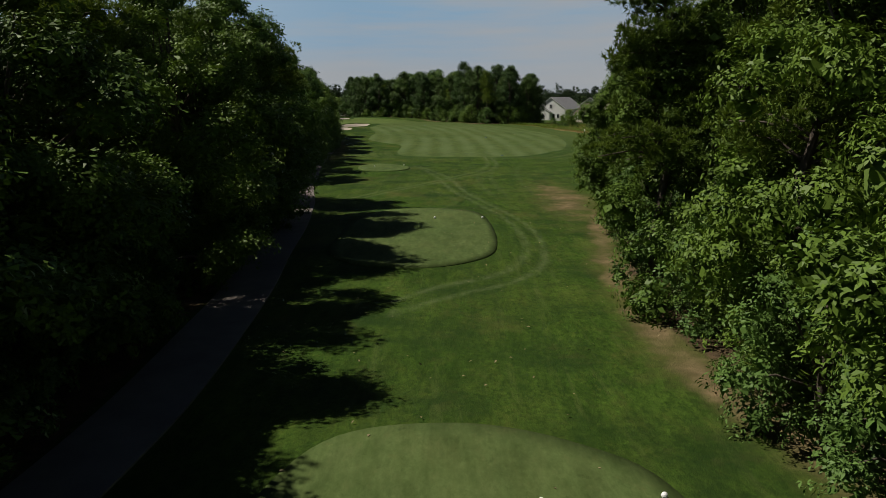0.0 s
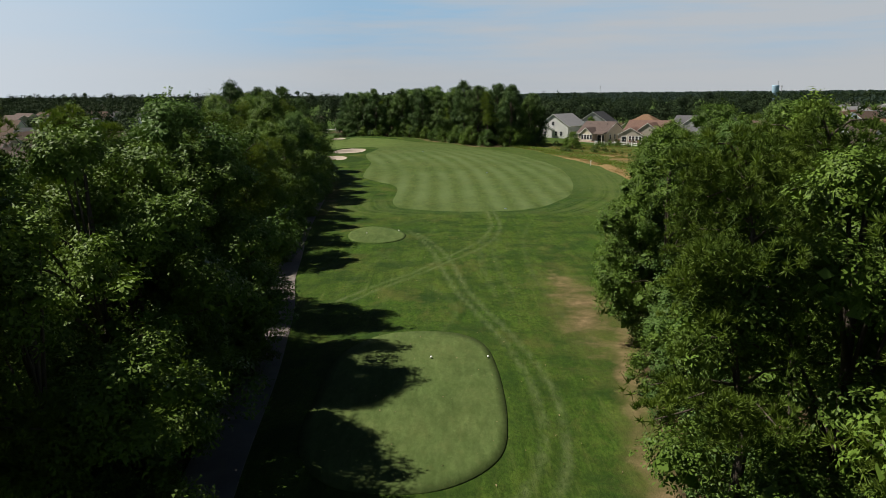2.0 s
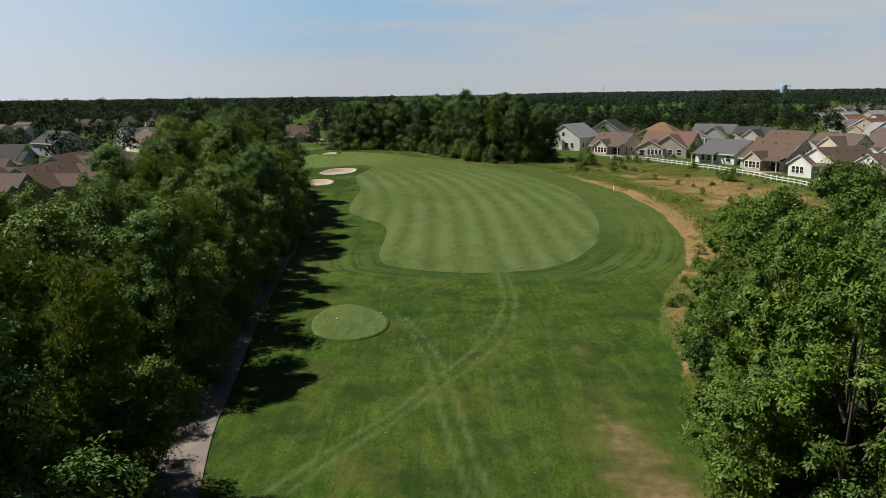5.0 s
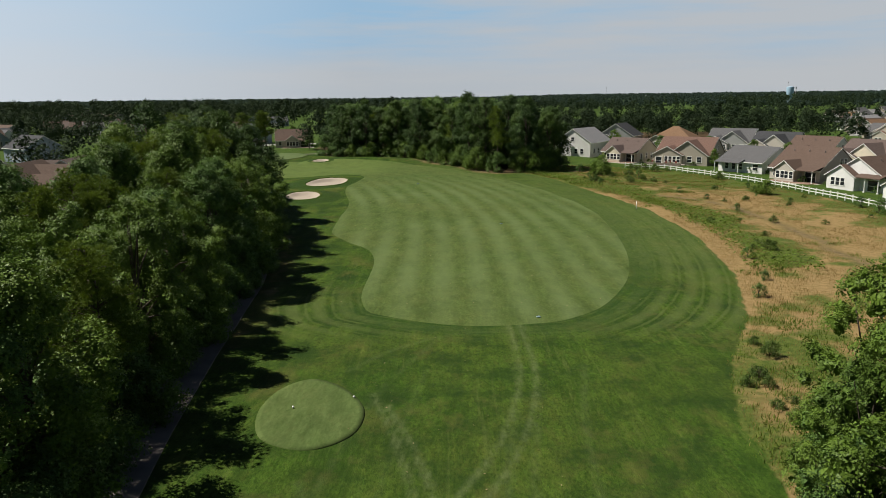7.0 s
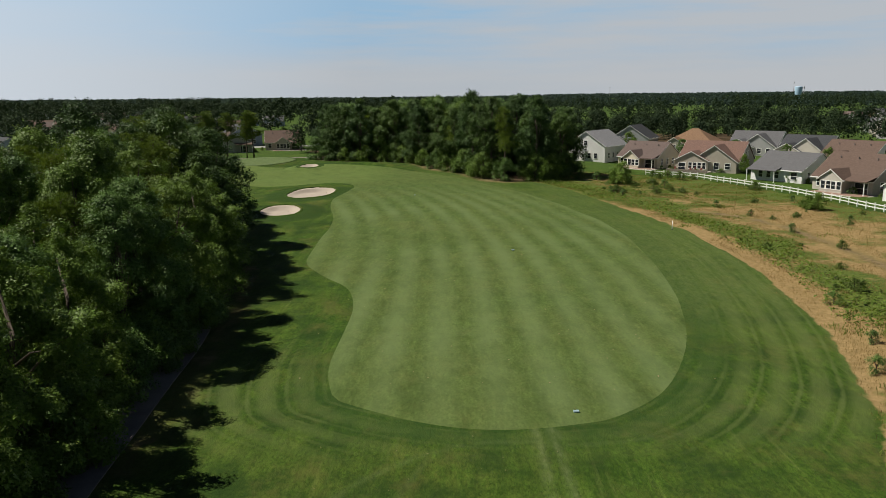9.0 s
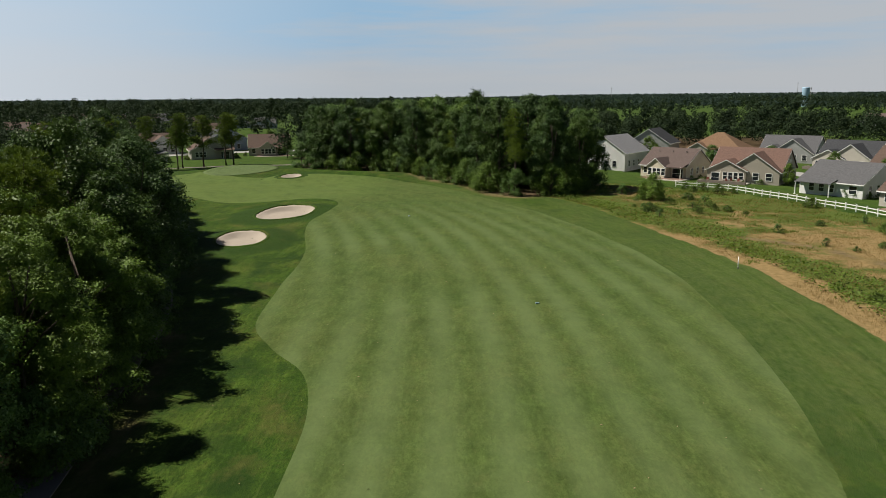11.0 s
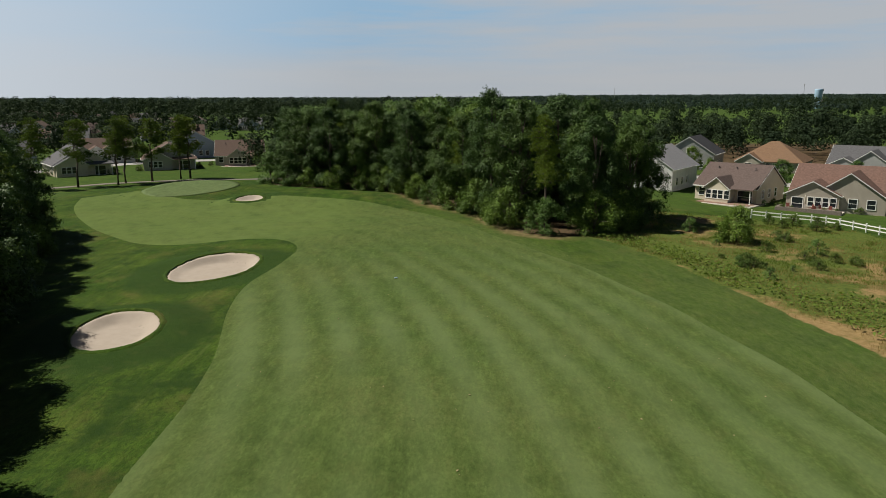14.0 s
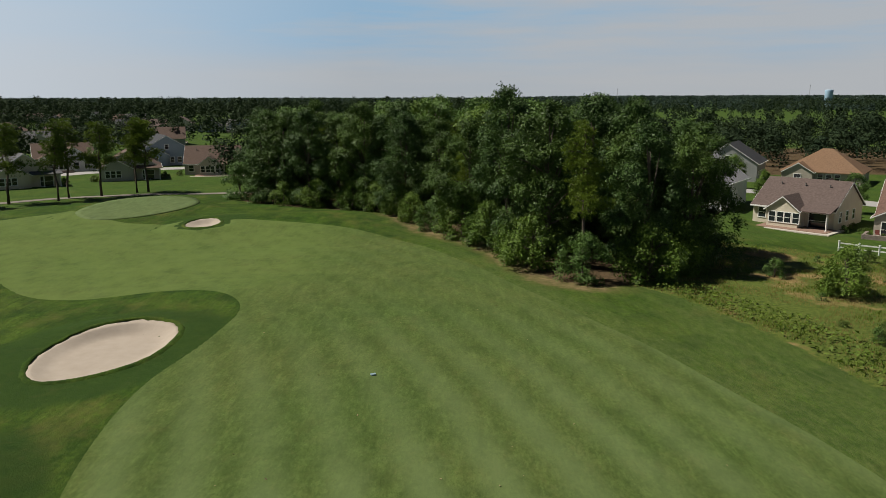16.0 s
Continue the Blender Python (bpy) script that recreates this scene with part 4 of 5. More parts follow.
# the wood along the left of the hole
y = -12.0
while y < 236:
    x = float(lerp(WOODS_LEFT, y))
    for row in range(6):
        xx = x - float(np.interp(y, [70, 85, 125, 150], [1.9, 2.0, 2.2, 1.2])) - row * 5.2 + trng.uniform(-1.2, 1.2)
        yy = y + trng.uniform(-1.8, 1.8) + (2.4 if row % 2 else 0)
        if xx < float(np.interp(yy, [0, 60, 110, 150, 175, 200, 236], [-34, -30, -33, -41, -46, -52, -64])) or (yy > 230 and row > 2):
            continue
        if float(along(PATH, np.array([xx]), np.array([yy]))[0]) < 1.7:
            xx -= 1.2
        if crowded(xx, yy):
            continue
        if 63.5 < yy < 76 and row < 2:
            young(xx, yy, False, "left wood", 0.9)
            continue
        level = "near" if yy < 150 and row < 4 else "mid" if row < 4 else "low"
        belt(xx, yy, level, (0.45 if yy < 60 else 0.28) if row else 0.4 if 18 < yy < 52 else 0.1, "left wood", float(np.interp(yy, [20, 34, 60, 72], [0.86, 0.93, 0.92, 0.84])) if row == 0 else float(np.interp(yy, [60, 72, 100, 128], [0.8, 0.85, 0.88, 1.0])), float(np.interp(yy, [18, 26, 90, 125, 150], [1.28, 1.08, 1.08, 1.02, 1.14])) if row == 0 else 1.0)
    if y > -10:
        young(x - 0.6 + trng.uniform(-0.8, 0.6), y + trng.uniform(-2, 2), y < 55, "left wood edge", 0.8)
        if y > 84:
            young(x + 0.2 + trng.uniform(-0.6, 0.6), y + trng.uniform(-2.5, 2.5), False, "left wood edge", 0.75)
    y += 5.0
# older pines behind the path at the first tees, unseen oaks added for shade
for kind, proto, x, y, sc in ((PINE, HIGH_PINE[0], -14.6, 17.5, 0.96), (PINE, HIGH_PINE[1], -16.6, 23.5, 0.94), (PINE, HIGH_PINE[1], -15.0, 30.0, 0.98), (OAK, NEAR[0], -14.4, 3.0, 1.0),
                              (OAK, NEAR[1], -14.8, 9.5, 1.0), (OAK, NEAR[2], -18.6, 6.0, 1.05), (OAK, NEAR[0], -18.8, 13.5, 1.02), (OAK, NEAR[2], -14.2, -4.0, 1.0), (OAK, NEAR[1], -19.5, 19.5, 1.0)):
    plant(kind[0], proto, x, y, sc, trng.uniform(0, 6), kind[1], "tree", "left wood")
for proto, x, y, sc in ((HIGH[0], -13.4, 47.6, 0.95), (HIGH[2], -14.8, 51.4, 0.98), (HIGH[1], -17.8, 49.0, 0.93), (HIGH[1], -13.6, 42.4, 0.92), (HIGH[0], -18.6, 54.5, 0.92), (HIGH[2], -21.5, 45.0, 0.98)):
    plant(OAK[0], proto, x, y, sc, trng.uniform(0, 6), OAK[1], "tree", "left wood")
# low growth that closes the wood's floor by the first tees
for _ in range(30):
    young(trng.uniform(-19, -11.6), trng.uniform(17, 52), True, "left wood edge", 1.1)
# the wood on the right of the tees
y = -10.0
while y < 84:
    x = float(lerp(WOODS_RIGHT, y))
    for row in range(6):
        xx = x + 2.8 + row * 5.2 + trng.uniform(-1, 1)
        yy = y + trng.uniform(-1.5, 1.5) + (2.4 if row % 2 else 0)
        if yy > 76 - row * 2.5 or (yy > 26 and row > 2) or crowded(xx, yy):
            continue
        level = "high" if (5 < yy < 72 and row == 0) or (9 < yy < 62 and row == 1) or (26 < yy < 56 and row == 2) else "near" if row < 2 else "low"
        belt(xx, yy, level, 0.22, "right wood", float(np.interp(yy, [20, 40, 60], [1.0, 0.95, 0.88])))
    for _ in range(2):
        if 6 < y < 72:
            young(x + 1.4 + trng.uniform(-0.5, 1.0), y + trng.uniform(-2.4, 2.4), True, "right wood edge")
    y += 5.0
for x, y, sc in LONE_PINES:
    plant(PINE[0], trng.choice(HIGH_PINE), x, y, sc, trng.uniform(0, 6), PINE[1], "tree", "right wood" if x > 0 else "left wood")
for x, y, sc in ((20.4, 82.0, 0.82), (26.0, 78.5, 0.86), (23.2, 73.5, 1.0), (27.5, 70.0, 1.02), (22.5, 67.0, 0.98), (31.0, 74.0, 0.98), (21.8, 80.0, 0.74), (18.8, 79.5, 0.6)):
    plant(OAK[0], trng.choice(HIGH), x, y, sc, trng.uniform(0, 6), OAK[1], "tree", "right wood")
for x, y in ((19.2, 81.2), (21.4, 83.0), (17.6, 78.0), (22.6, 81.4), (18.2, 75.0), (9.6, 14.2), (10.2, 11.0), (9.4, 17.6), (10.8, 8.0), (11.6, 13.0)):
    young(x, y, True, "right wood edge", 0.9)
# the copse beyond the fairway
spots = []
for _ in range(1500):
    x, y = trng.uniform(-40, 34), trng.uniform(226, 322)
    d = float(inside(COPSE, np.array([x]), np.array([y]))[0])
    if d > 1.8 and all((x - a) ** 2 + (y - b2) ** 2 > 4.9 ** 2 for a, b2 in spots):
        spots.append((x, y))
        belt(x, y, "mid" if d < 9 else "low", 0.08, "copse", 1.0 + 0.1 * trng.random())
belt(28.5, 243.0, "mid", 0.0, "copse", 0.95)
belt(26.2, 239.2, "mid", 0.0, "copse", 0.98)
belt(27.6, 247.5, "mid", 0.0, "copse", 1.0)
for p in resample(COPSE[:70], 26):
    young(p[0] + trng.uniform(-0.5, 1.0), p[1] + trng.uniform(0.5, 2.0), False, "copse edge", 1.1)
for x, y in ((-77.9, 289.4), (-71.0, 293.2), (-71.1, 297.2), (-66.5, 300.5), (-61.9, 305.9), (-60.0, 306.8), (-84, 284)):
    plant("pine_tree", trng.choice(MID_PINE), x, y, 1.1, trng.uniform(0, 6), PINE[1], "tree", "pines by the green", 0.84)

# ---- houses ----
WINDOWS = {}


def window_meshes(w, h):
    if (w, h) not in WINDOWS:
        g = Geo()
        b2 = 0.11
        g.box(-w / 2 - b2, w / 2 + b2, -0.07, 0.02, h, h + b2).box(-w / 2 - b2, w / 2 + b2, -0.09, 0.02, -b2, 0)
        g.box(-w / 2 - b2, -w / 2, -0.07, 0.02, 0, h).box(w / 2, w / 2 + b2, -0.07, 0.02, 0, h).box(-w / 2, w / 2, -0.05, 0.02, h * 0.5 - 0.03, h * 0.5 + 0.03)
        p = Geo().box(-w / 2, w / 2, -0.02, 0.0, 0, h)
        WINDOWS[(w, h)] = (g.mesh("window", M["trim"]), p.mesh("pane", M["pane"]))
    return WINDOWS[(w, h)]


def add_window(parent, x, y, z, turn, w=0.9, h=1.45, name="window"):
    f, p = window_meshes(w, h)
    ob = part(name, f, parent, m=pose(x, y, z, 0, 0, turn))
    part("pane", p, ob)


def gable(parent, x0, x1, y0, y1, eave, rise, axis, wall, roof, over=0.45, base=0.0, trim=True):
    """Walls with gable ends, two roof slabs and white rake boards. axis: the ridge's direction."""
    g, r = Geo(), Geo()
    th = 0.16
    if axis == "x":
        a, b2, lo, hi = y0, y1, x0, x1
        P = lambda u, v, z: (v, u, z)
    else:
        a, b2, lo, hi = x0, x1, y0, y1
        P = lambda u, v, z: (u, v, z)
    mid, half = (a + b2) / 2, (b2 - a) / 2
    g.prism([P(a, lo, base - 0.3), P(b2, lo, base - 0.3), P(b2, lo, eave), P(mid, lo, eave + rise), P(a, lo, eave)], Vector(P(0, hi - lo, 0)))
    slope = rise / half
    ze = eave - slope * over
    for sgn in (-1, 1):
        e = mid + sgn * (half + over)
        q = [P(e, lo - 0.3, ze + 0.02), P(mid, lo - 0.3, eave + rise + 0.02), P(mid, lo - 0.3, eave + rise + 0.02 + th), P(e, lo - 0.3, ze + 0.02 + th)]
        r.prism(q, Vector(P(0, hi - lo + 0.6, 0)))
        if trim:
            t = Geo().prism([P(e + sgn * 0.005, lo - 0.3, ze - 0.06), P(e + sgn * 0.005, lo - 0.3, ze + th - 0.02), P(e + sgn * 0.11, lo - 0.3, ze + th - 0.02), P(e + sgn * 0.11, lo - 0.3, ze - 0.06)], Vector(P(0, hi - lo + 0.6, 0)))
            part("gutter", t.mesh("gutter", M["trim"]), parent)
    part("wall", g.mesh("wall", wall), parent)
    part("roof", r.mesh("roof", roof), parent)
    a2, b3, top = mid - half - over, mid + half + over, eave + rise
    for v in ((lo - 0.34, hi + 0.3) if trim else (lo - 0.34,)):
        t = Geo().prism([P(a2, v, ze - 0.03), P(mid, v, top - 0.03), P(b3, v, ze - 0.03), P(b3, v, ze + th - 0.03), P(mid, v, top + th - 0.03), P(a2, v, ze + th - 0.03)], Vector(P(0, 0.04, 0)))
        part("rake_board", t.mesh("rake_board", M["trim"]), parent)


def hip(parent, x0, x1, y0, y1, eave, rise, wall, roof, over=0.5):
    part("wall", Geo().box(x0, x1, y0, y1, -0.3, eave).mesh("wall", wall), parent)
    xa, xb, ya, yb = x0 - over, x1 + over, y0 - over, y1 + over
    d = (yb - ya) / 2
    ra, rb, ym = xa + d, xb - d, (ya + yb) / 2
    if ra > rb:
        ra = rb = (xa + xb) / 2
    z, t = eave - 0.1, eave + rise
    v = [(xa, ya, z), (xb, ya, z), (xb, yb, z), (xa, yb, z), (ra, ym, t), (rb + 0.01, ym, t), (xa, ya, z - 0.18), (xb, ya, z - 0.18), (xb, yb, z - 0.18), (xa, yb, z - 0.18)]
    f = [(0, 1, 5, 4), (1, 2, 5), (2, 3, 4, 5), (3, 0, 4), (6, 7, 1, 0), (7, 8, 2, 1), (8, 9, 3, 2), (9, 6, 0, 3), (9, 8, 7, 6)]
    part("roof", mesh("roof", v, f, roof), parent)


VENT = Geo().tube([(0, 0, -0.3), (0, 0, 0.45)], [0.09, 0.09], 8).tube([(0, 0, 0.4), (0, 0, 0.5)], [0.14, 0.14], 8).mesh("roof_vent", M["vent"], True)
POST = Geo().tube([(0, 0, -0.2), (0, 0, 2.75)], [0.11, 0.10], 10).box(-0.17, 0.17, -0.17, 0.17, 2.6, 2.75).box(-0.17, 0.17, -0.17, 0.17, -0.2, 0.15).mesh("porch_post", M["trim"])


def house(x, y, turn, style, wall, roof, w=12.5, d=13.0, rise=3.4, eave=2.85, label="", detail=True, group="houses along the fence", z=None):
    """A house whose front left corner stands at x, y; its front runs along local x."""
    h = tagged(new("house"), label or "single-storey house with %s siding and %s shingle roof" % (wall, roof), "house", group)
    h.matrix_basis = pose(x, y, (hz(x, y) - 0.05) if z is None else z, 0, 0, turn)
    W, R = WALLS[wall], ROOFS[roof]
    def gable_(*a):
        gable(*a, trim=detail)
    if style == "sun":
        gable_(h, 0, w, 0, d * 0.86, eave, rise, "x", W, R)
        gable_(h, w * 0.25, w * 0.75, d * 0.6, d + 1.2, eave, rise * 0.85, "y", W, R)
        gable_(h, w * 0.28, w * 0.66, -2.7, 2.4, eave - 0.05, 1.75, "y", W, R, 0.35)
        for i in range(4):
            add_window(h, w * 0.33 + i * 1.05 + (0.35 if i in (1, 2) else 0.2 if i == 0 else 0.5), -2.7, 0.85, 0)
        add_window(h, w * 0.12, 0, 0.9, 0, 1.1)
        add_window(h, w * 0.82, 0, 0.1, 0, 2.6, 2.1, "patio_door")
        part("porch_post", POST, h, m=pose(w - 0.15, -2.3, 0.05))
        part("porch_roof", Geo().prism([(w * 0.66, -2.6, eave - 0.25), (w + 0.4, -2.6, eave - 0.25), (w + 0.4, 0.3, eave + 0.55), (w * 0.66, 0.3, eave + 0.55)], (0, 0, 0.15)).mesh("porch_roof", R), h)
        part("patio", Geo().box(w * 0.2, w + 0.6, -4.3, 0, -0.3, 0.16).mesh("patio", M["deck"]), h, "brown paver patio")
        part("walkway", Geo().box(w * 0.13, w + 1.3, -5.2, -4.25, -0.3, 0.10).box(w + 0.6, w + 1.3, -4.25, 1, -0.3, 0.10).mesh("walkway", M["patio"]), h, "pale concrete walkway")
    elif style == "twin":
        gable_(h, 0, w, 1.2, d, eave, rise + 0.6, "x", W, R)
        gable_(h, w * 0.28, w, -0.6, d * 0.6, eave, rise, "y", W, R)
        gable_(h, 0.0, w * 0.55, -1.2, d * 0.4, eave - 0.02, 2.1, "y", W, R, 0.4)
        for i in range(4):
            add_window(h, w * 0.26 + i * 1.15, -1.2 if i < 3 else -1.2, 0.85, 0, 0.85)
        add_window(h, w * 0.12, -1.2, 0.1, 0, 1.7, 2.05, "patio_door")
        add_window(h, w * 0.68, -0.6, 0.9, 0, 1.2)
        add_window(h, w * 0.86, -0.6, 0.9, 0, 1.2)
        part("terrace_wall", Geo().box(-0.6, w * 0.62, -4.6, -4.2, -0.4, 0.75).box(-0.9, -0.5, -4.6, -1.2, -0.4, 0.75).mesh("terrace_wall", M["stonewall"]), h, "low brown stone terrace wall")
        part("terrace", Geo().box(-0.55, w * 0.62, -4.25, -1.2, -0.4, 0.3).mesh("terrace", M["patio"]), h)
    elif style == "front":
        gable_(h, 0, w, 0, d, eave, rise + 0.3, "y", W, R)
        gable_(h, 0.2, w * 0.55, -1.6, 3, eave - 0.03, 2.0, "y", W, R, 0.4)
        for i in range(3):
            add_window(h, w * 0.14 + i * 1.15, -1.6, 0.85, 0, 0.9)
        part("porch_post", POST, h, m=pose(w * 0.74, -1.5, 0.05))
        part("porch_post", POST, h, m=pose(w - 0.2, -1.5, 0.05))
        part("porch_roof", Geo().prism([(w * 0.55, -1.9, eave - 0.15), (w + 0.3, -1.9, eave - 0.15), (w + 0.3, 0.2, eave + 0.45), (w * 0.55, 0.2, eave + 0.45)], (0, 0, 0.14)).mesh("porch_roof", R), h)
        add_window(h, w * 0.8, 0, 0.1, 0, 2.4, 2.1, "patio_door")
    elif style == "hip":
        hip(h, 0, w, 0, d, eave, rise + 0.5, W, R)
        gable_(h, w * 0.05, w * 0.42, -1.8, 4, eave - 0.03, 1.8, "y", W, R, 0.4)
        for i in range(3):
            add_window(h, w * 0.5 + i * 1.7, 0, 0.85, 0, 1.0)
        add_window(h, w * 0.23, -1.8, 0.8, 0, 1.4)
    elif style == "tall":
        gable_(h, 0, w, 0, d, eave + 1.5, rise + 0.4, "y", W, R)
        gable_(h, -0.02, w * 0.5, -1.0, 3, eave + 0.3, 1.7, "y", W, R, 0.4)
        for i in range(2):
            add_window(h, w * 0.14 + i * 1.6, -1.0, 0.85, 0, 1.0)
            add_window(h, w * 0.6 + i * 2.0, 0, 0.85, 0, 1.0)
        add_window(h, w * 0.5, 0, 4.6, 0, 1.0, 1.2)
    else:
        gable_(h, 0, w, 0, d, eave, rise, "x", W, R)
        part("porch_roof", Geo().prism([(0.2, -2.2, eave - 0.4), (w * 0.6, -2.2, eave - 0.4), (w * 0.6, 0.2, eave + 0.3), (0.2, 0.2, eave + 0.3)], (0, 0, 0.14)).mesh("porch_roof", R), h)
        for px in (0.4, w * 0.58):
            part("porch_post", POST, h, m=pose(px, -2.0, 0) @ Matrix.Diagonal((1, 1, 0.9, 1)))
        for i in range(3):
            add_window(h, w * 0.2 + i * 2.0, 0, 0.85, 0, 1.0)
        add_window(h, w * 0.85, 0, 0.85, 0, 1.4)
    if detail:
        for i in range(3):
            add_window(h, w, d * (0.18 + 0.2 * i), 0.9, 90, 0.9)
            add_window(h, 0, d * (0.18 + 0.2 * i), 0.9, -90, 0.9)
        if rise > 3.6 or style in ("tall", "twin"):
            for off in (-0.7, 0.7):
                add_window(h, w, (d if style != "twin" else d + 1.2) / 2 + off, eave + 0.9, 90, 0.7, 1.2) if style in ("twin", "plain", "sun") else None
        if style != "hip":
            for i in range(3):
                vx, vy = (w * (0.2 + 0.3 * i), d * 0.43 - 1.6) if style == "sun" else (w * 0.5 + 1.5, d * (0.3 + 0.2 * i))
                lz = eave + rise * (1 - 1.6 / (d * 0.43)) if style == "sun" else eave + (rise + 0.3) * (1 - 3.0 / w) if style in ("front",) else None
                if lz:
                    part("roof_vent", VENT, h, m=pose(vx, vy, lz + 0.1))
    return h


house(47.0, 274.0, -46, "sun", "cream", "mauve", 11.8, 13.5, 3.6)
house(59.2, 262.0, -37, "twin", "tan", "pink", 15.0, 14.0, 3.7)
house(69.6, 240.4, -58, "plain", "white", "grey", 12.5, 13.0, 3.3)
house(74.6, 221.6, -64, "sun", "stone", "brown", 13.0, 14.0, 4.4)
house(79.6, 203.6, -68, "front", "white", "brown", 12.0, 14.0, 3.3)
house(81.0, 185.6, -74, "front", "white", "mauve", 13.4, 14.0, 3.6)
house(83.0, 167.6, -78, "front", "white", "mauve", 13.0, 14.0, 3.6)
house(85.5, 149.0, -80, "front", "stone", "brown", 13.0, 14.0, 3.6)
house(35.5, 290.0, -36, "tall", "white", "pale", 12.0, 15.0, 3.6)
B2 = "houses behind the first row"
house(58, 335, -30, "tall", "grey", "dark", 13, 13, 3.8, group=B2)
house(75, 329, -35, "hip", "tan", "orange", 16, 14, 4.2, group=B2)
house(90, 312, -40, "twin", "grey", "grey", 15, 14, 3.8, group=B2)
house(96, 290, -50, "twin", "stone", "dark", 14, 13, 3.6, group=B2)
house(98, 268, -60, "sun", "white", "brown", 14, 13, 4.2, group=B2)
house(101, 246, -65, "twin", "cream", "mauve", 14, 13, 3.6, group=B2)
house(105, 222, -68, "twin", "white", "mauve", 14, 13, 3.8, group=B2)
house(108, 200, -72, "front", "white", "dark", 14, 13, 3.8, group=B2)
house(112, 178, -75, "front", "cream", "brown", 14, 13, 3.6, group=B2)
LG = "houses beyond the green"
house(-64.5, 341, 12, "sun", "stone", "brown", 13, 13, 3.8, group=LG)
house(-79, 327, 22, "front", "stone", "brown", 13, 13, 3.6, group=LG)
house(-94, 311, 38, "front", "cream", "grey", 13, 14, 3.8, group=LG)
house(-106, 296, 40, "front", "white", "brown", 13, 14, 3.6, group=LG)
house(-47, 345, 8, "sun", "stone", "brown", 12, 13, 3.6, group=LG)
house(-84, 364, 30, "tall", "blue", "dark", 13, 14, 3.4, group=LG)
house(-104, 346, 30, "twin", "white", "brown", 14, 14, 3.4, group=LG)
house(-124, 330, 40, "twin", "blue", "grey", 14, 14, 3.4, group=LG)
house(-127, 279, 52, "tall", "blue", "dark", 12, 15, 3.2, group=LG)
WG = "houses behind the left wood"
for i, (hx, hy, tn, st, wl_, rf) in enumerate(((-68, 128, 84, "twin", "stone", "mauve"), (-70, 148, 86, "twin", "grey", "mauve"), (-71, 168, 88, "sun", "tan", "brown"), (-73, 188, 92, "twin", "grey", "brown"),
                                               (-74, 208, 95, "sun", "tan", "mauve"), (-100, 140, 90, "twin", "grey", "brown"), (-102, 162, 90, "sun", "stone", "grey"), (-104, 184, 90, "twin", "tan", "mauve"),
                                               (-106, 206, 92, "sun", "grey", "brown"), (-112, 230, 95, "front", "blue", "dark"), (-136, 250, 95, "tall", "white", "brown"), (-140, 222, 95, "twin", "grey", "grey"))):
    house(hx, hy, tn, st, wl_, rf, 14, 13, 3.5, group=WG)

# the settlement farther off, house by house along its streets
hrng = random.Random(3)
FAR = "houses of the far settlement"
wk, rk = ["white", "cream", "stone", "grey", "blue", "tan"], ["brown", "mauve", "grey", "dark", "orange", "pale", "red"]


def street_of_houses(x0, y0, dx, dy, n, turn, step=19.0, rk=rk):
    for i in range(n):
        if hrng.random() < 0.08:
            continue
        hx, hy = x0 + dx * step * i + hrng.uniform(-1.5, 1.5), y0 + dy * step * i + hrng.uniform(-1.5, 1.5)
        house(hx, hy, turn + hrng.uniform(-6, 6), hrng.choice(["tall", "twin", "front", "plain"]), hrng.choice(wk), hrng.choice(rk), 13, 13, hrng.uniform(3.2, 4.2), detail=False, group=FAR)


street_of_houses(150, 300, 0.35, 0.94, 9, -65)
street_of_houses(185, 290, 0.35, 0.94, 10, 115)
street_of_houses(128, 200, 0.1, 1.0, 5, -75)
street_of_houses(240, 330, 0.5, 0.87, 9, -60)
street_of_houses(280, 420, 0.6, 0.8, 10, 120)
street_of_houses(430, 640, 0.8, 0.6, 9, -50)
street_of_houses(500, 800, 0.9, 0.45, 9, -40)
street_of_houses(215, 410, 0.72, 0.69, 8, -55)
street_of_houses(330, 560, 0.8, 0.6, 9, 125)
street_of_houses(250, 560, 0.78, 0.62, 9, -55)
street_of_houses(-170, 300, -0.3, 0.95, 6, 60, rk=["grey", "dark", "mauve", "brown", "grey"])
street_of_houses(-150, 420, -0.75, 0.66, 7, 20, rk=["grey", "dark", "mauve", "brown", "grey"])
street_of_houses(-110, 470, -0.9, 0.42, 6, 200, rk=["grey", "dark", "mauve", "brown", "grey"])
street_of_houses(-120, 570, -0.95, 0.3, 8, 10, rk=["grey", "dark", "mauve", "brown", "grey"])
street_of_houses(-230, 700, -0.95, 0.3, 8, 10, rk=["grey", "dark", "mauve", "brown", "grey"])
street_of_houses(-330, 820, -0.9, 0.4, 8, 10, rk=["grey", "dark", "mauve", "brown", "grey"])

